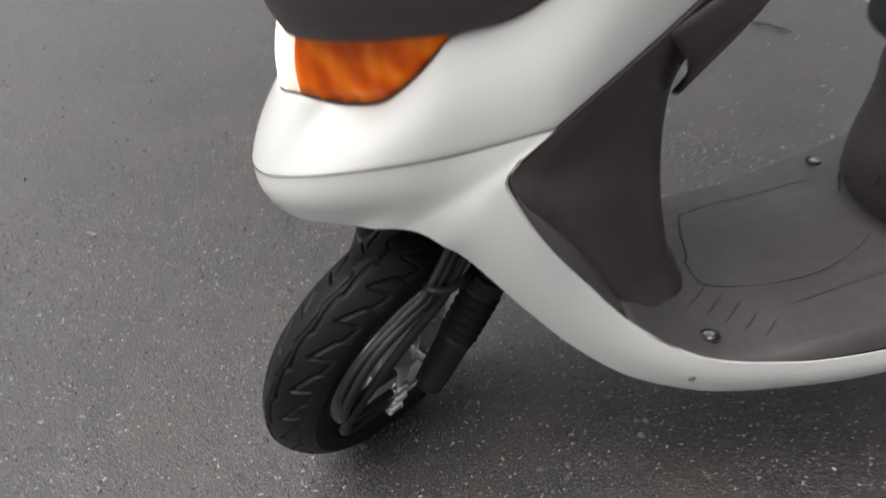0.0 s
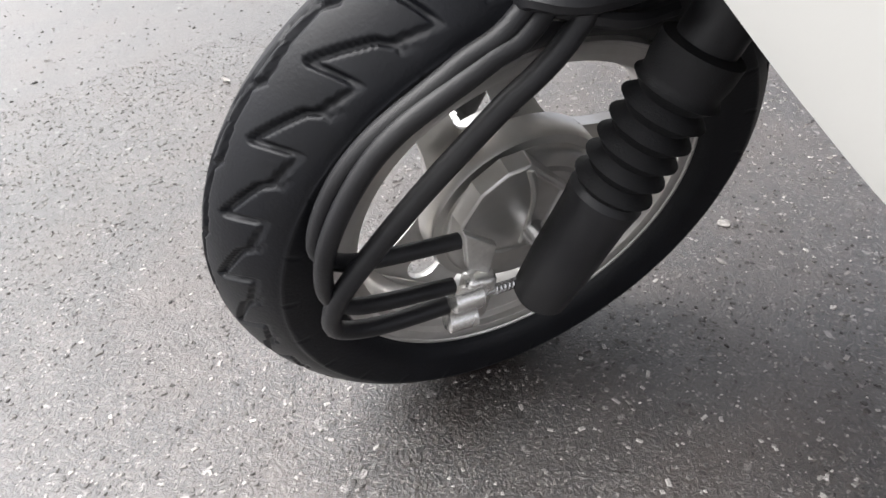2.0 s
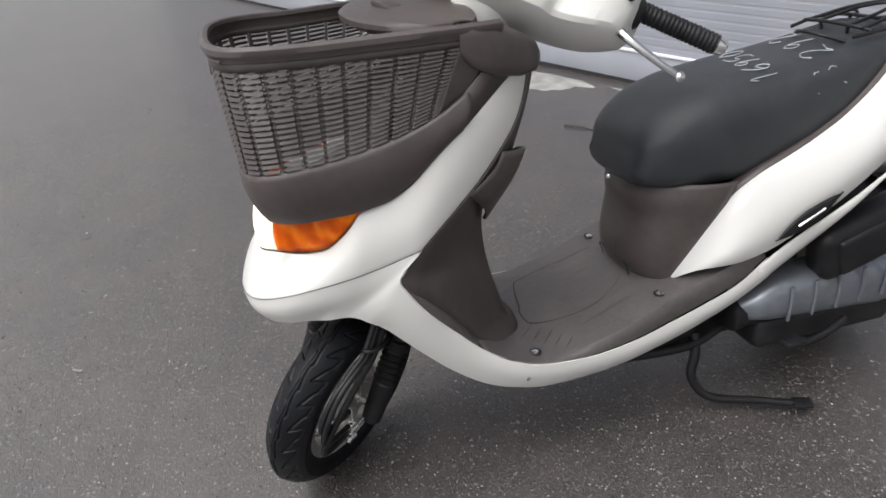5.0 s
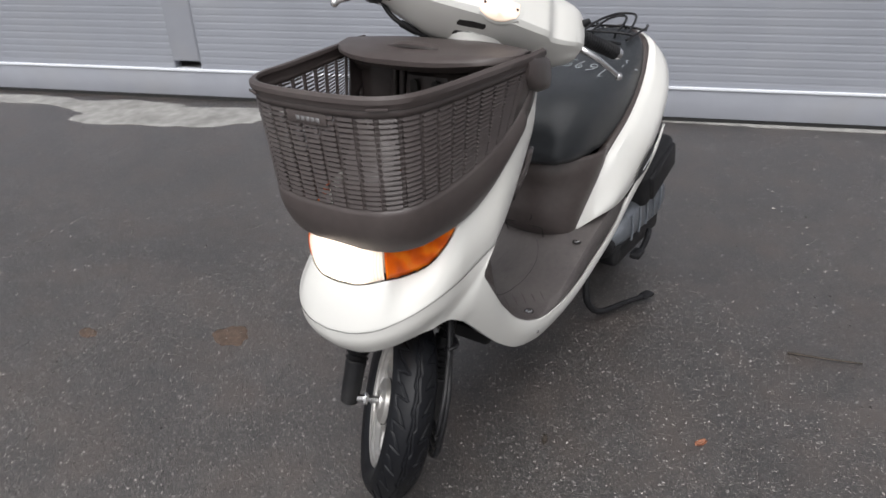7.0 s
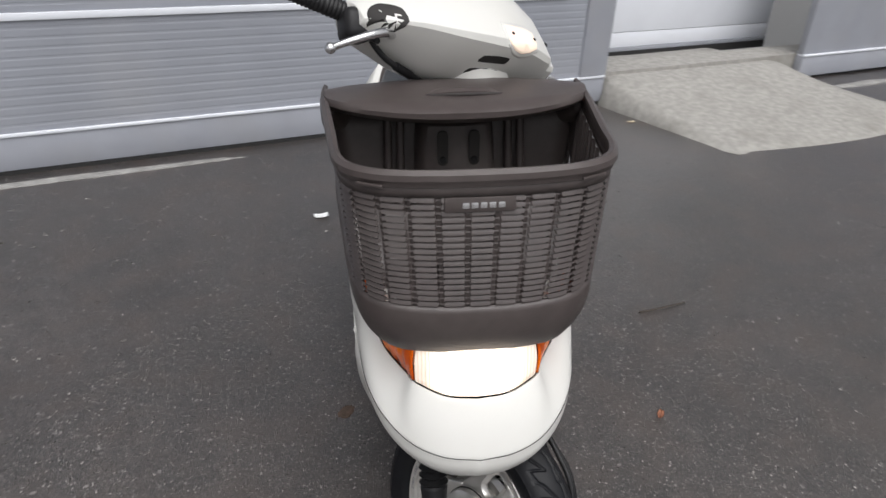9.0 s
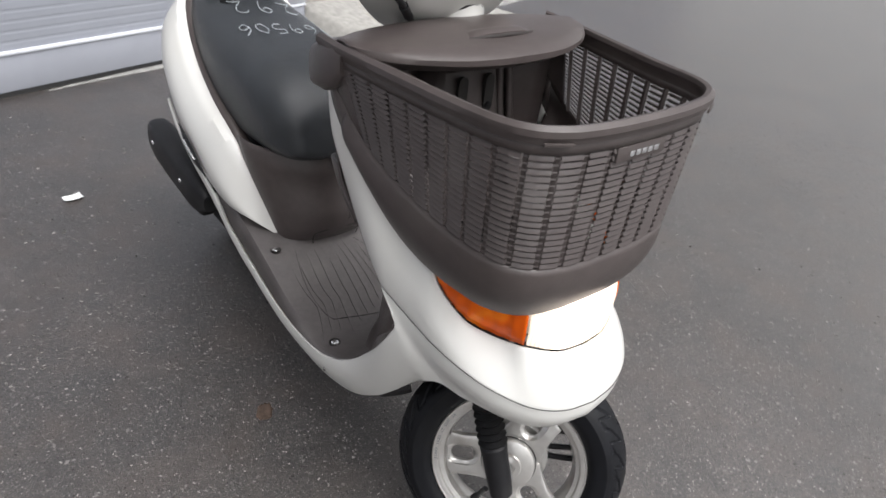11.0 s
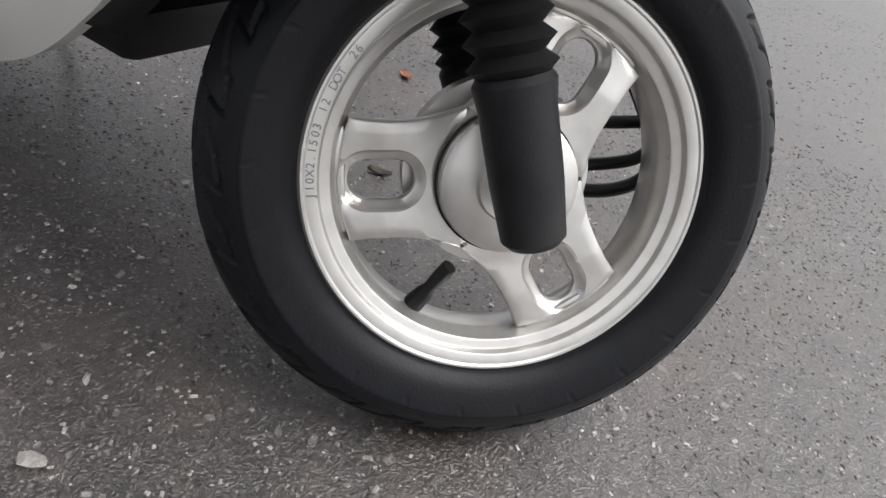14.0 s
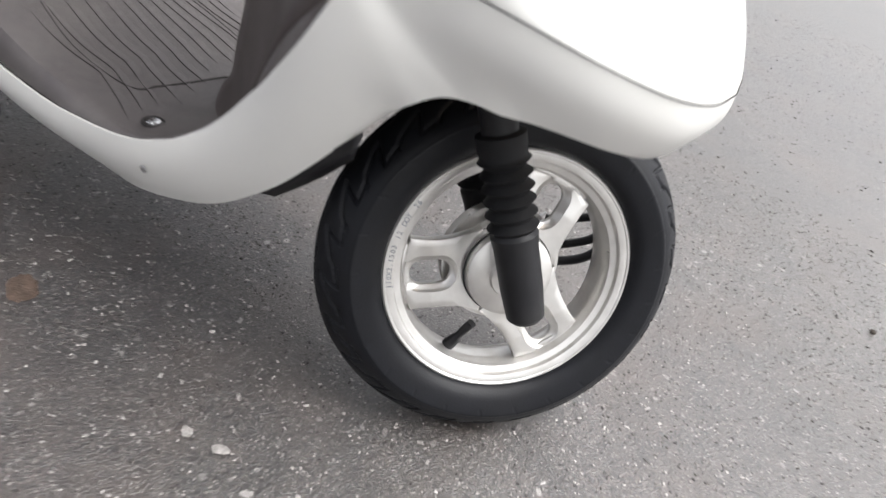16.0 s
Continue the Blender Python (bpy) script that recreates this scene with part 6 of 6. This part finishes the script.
smear("rust_stain", (-0.70, 0.125, 0), (0.055, 0.042), 20, RUST, "rusty brown stain on the asphalt", 1.3, h=0.0012)
smear("rust_stain", (-1.07, -0.09, 0), (0.03, 0.018), 0, RUST, "small rusty stain on the asphalt", 2.2, h=0.001)
smear("rust_stain", (-0.244, 0.478, 0), (0.024, 0.018), 50, RUST, "small rusty stain under the scooter", 4.2, h=0.001)
smear("rust_stain", (0.58, -0.579, 0), (0.022, 0.016), 50, RUST, "small rusty stain on the asphalt", 7.2, h=0.001)


def stick(points, radius, label):
    bm = bmesh.new()
    tube(bm, points, [radius, radius * 0.9, radius * 0.6], 8, 14)
    return tagged(part("stick", bm, TWIG), label, "twig")


stick([(0.643, 0.889, 0.004), (0.72, 0.908, 0.006), (0.815, 0.945, 0.003)], 0.0035, "thin dark twig lying on the asphalt")
stick([(-1.56, 1.278, 0.004), (-1.51, 1.322, 0.006), (-1.45, 1.36, 0.003)], 0.004, "short dark twig lying on the asphalt")


def scrap(name, at, size, turn, mat, label, category, curl=0.004, seed=0):
    """A thin curled leaf or scrap of paper."""
    bm = bmesh.new()
    rows = []
    for i in range(7):
        u = i / 6
        w = math.sin(math.pi * (0.08 + 0.84 * u)) ** 0.6 if category == "leaf" else 1.0 - 0.15 * (i == 0)
        rows.append([((u - 0.5) * size[0], v * size[1] * 0.5 * w, 0.001 + curl * (v * v + 0.6 * (u - 0.5) ** 2 * 4) + curl * 0.3 * noise.noise((u * 3, v * 2, seed))) for v in np.linspace(-1, 1, 6)])
    sheet(bm, rows)
    ob = part(name, bm, mat, thick=0.0008, face=(0, 0, 1))
    ob.matrix_basis = pose(*at, 0, 0, turn)
    return tagged(ob, label, category)


scrap("paper_scrap", (-0.384, 1.57, 0), (0.055, 0.032), 15, PAPER, "crumpled white scrap of paper on the asphalt", "paper", 0.006, 1)
scrap("leaf", (0.542, 0.437, 0), (0.032, 0.016), 60, LEAF, "dry reddish leaf on the asphalt", "leaf", 0.004, 2)
scrap("leaf", (0.238, 0.252, 0), (0.030, 0.012), 110, TWIG, "dark dry leaf on the asphalt", "leaf", 0.004, 3)
scrap("leaf", (1.25, 2.785, 0), (0.045, 0.022), 10, PALE_LEAF, "pale dry leaf by the ramp", "leaf", 0.004, 4)
scrap("leaf", (-0.55, -0.613, 0), (0.026, 0.008), 60, STONE, "pale bleached leaf sliver on the asphalt", "leaf", 0.003, 5)


def stone(at, size, seed, label, mat=None):
    bm = bmesh.new()
    bmesh.ops.create_icosphere(bm, subdivisions=2, radius=1.0)
    for v in bm.verts:
        v.co *= 1 + 0.35 * noise.noise(v.co * 1.3 + Vector((seed, 0, 0)))
        v.co.x *= size[0]
        v.co.y *= size[1]
        v.co.z = v.co.z * size[2] + size[2] * 0.7
    ob = part("pebble", bm, mat or STONE)
    ob.matrix_basis = pose(*at, 0, 0, seed * 57)
    return tagged(ob, label, "stone")


stone((-0.258, 0.185, 0), (0.0075, 0.0055, 0.0025), 1.0, "pale flat stone chip pressed into the asphalt")
stone((-0.251, 0.144, 0), (0.009, 0.0065, 0.0025), 2.0, "pale flat stone chip pressed into the asphalt")
stone((0.633, -0.475, 0), (0.006, 0.005, 0.004), 3.0, "small dark pebble on the asphalt", TWIG)
stone((-0.19, 0.182, 0), (0.006, 0.0025, 0.0015), 4.0, "thin pale stone chip on the asphalt")

# stone chips standing a little proud of the asphalt, round the scooter
rng = np.random.default_rng(4)
verts, faces = [], []
for i in range(118000):
    # dense by the wheel, sparser and coarser further out
    far = i >= 78000
    r = math.sqrt(1.1 + 10.0 * rng.random()) if far else 1.08 * math.sqrt(rng.random())
    a = rng.random() * math.tau
    x, y = r * math.cos(a), 0.05 + r * math.sin(a)
    s = (0.0008 + 0.0018 * rng.random() ** 3) * (1.6 if far else 1.0)
    t = rng.random() * math.tau
    e = 0.7 + 1.4 * rng.random() ** 2
    base = len(verts)
    top = s * (0.20 + 0.40 * rng.random())
    tilt = rng.normal() * 0.18
    for h, f in ((-0.0002, 1.0), (top, 0.72)):
        for k in range(4):
            b = math.tau * (k + 0.5) / 4 + (rng.random() - 0.5) * 0.7
            dx, dy = s * e * f * math.cos(b), s * f * math.sin(b)
            verts.append((x + dx * math.cos(t) - dy * math.sin(t), y + dx * math.sin(t) + dy * math.cos(t), h + (tilt * dx if h > 0 else 0)))
    for k in range(4):
        faces.append((base + k, base + (k + 1) % 4, base + 4 + (k + 1) % 4, base + 4 + k))
    faces.append((base + 4, base + 5, base + 6, base + 7))
me = bpy.data.meshes.new("stone_chips")
me.from_pydata(verts, [], faces)
CHIPS = material("stone_chips", (0.33, 0.32, 0.305), 0.5, vary=0.3, scale=8)
n, l = CHIPS.node_tree.nodes, CHIPS.node_tree.links
geo = n.new("ShaderNodeNewGeometry")
cr = n.new("ShaderNodeValToRGB")
cr.color_ramp.elements[0].color, cr.color_ramp.elements[1].color = (0.035, 0.032, 0.030, 1), (0.42, 0.398, 0.378, 1)
e = cr.color_ramp.elements.new(0.64)
e.color = (0.13, 0.121, 0.114, 1)
l.new(geo.outputs["Random Per Island"], cr.inputs["Fac"])
l.new(cr.outputs["Color"], n["Principled BSDF"].inputs["Base Color"])
me.materials.append(CHIPS)
tagged(new("stone_chips", me), "pale and grey stone chips set in the asphalt", "gravel", kind="stuff")
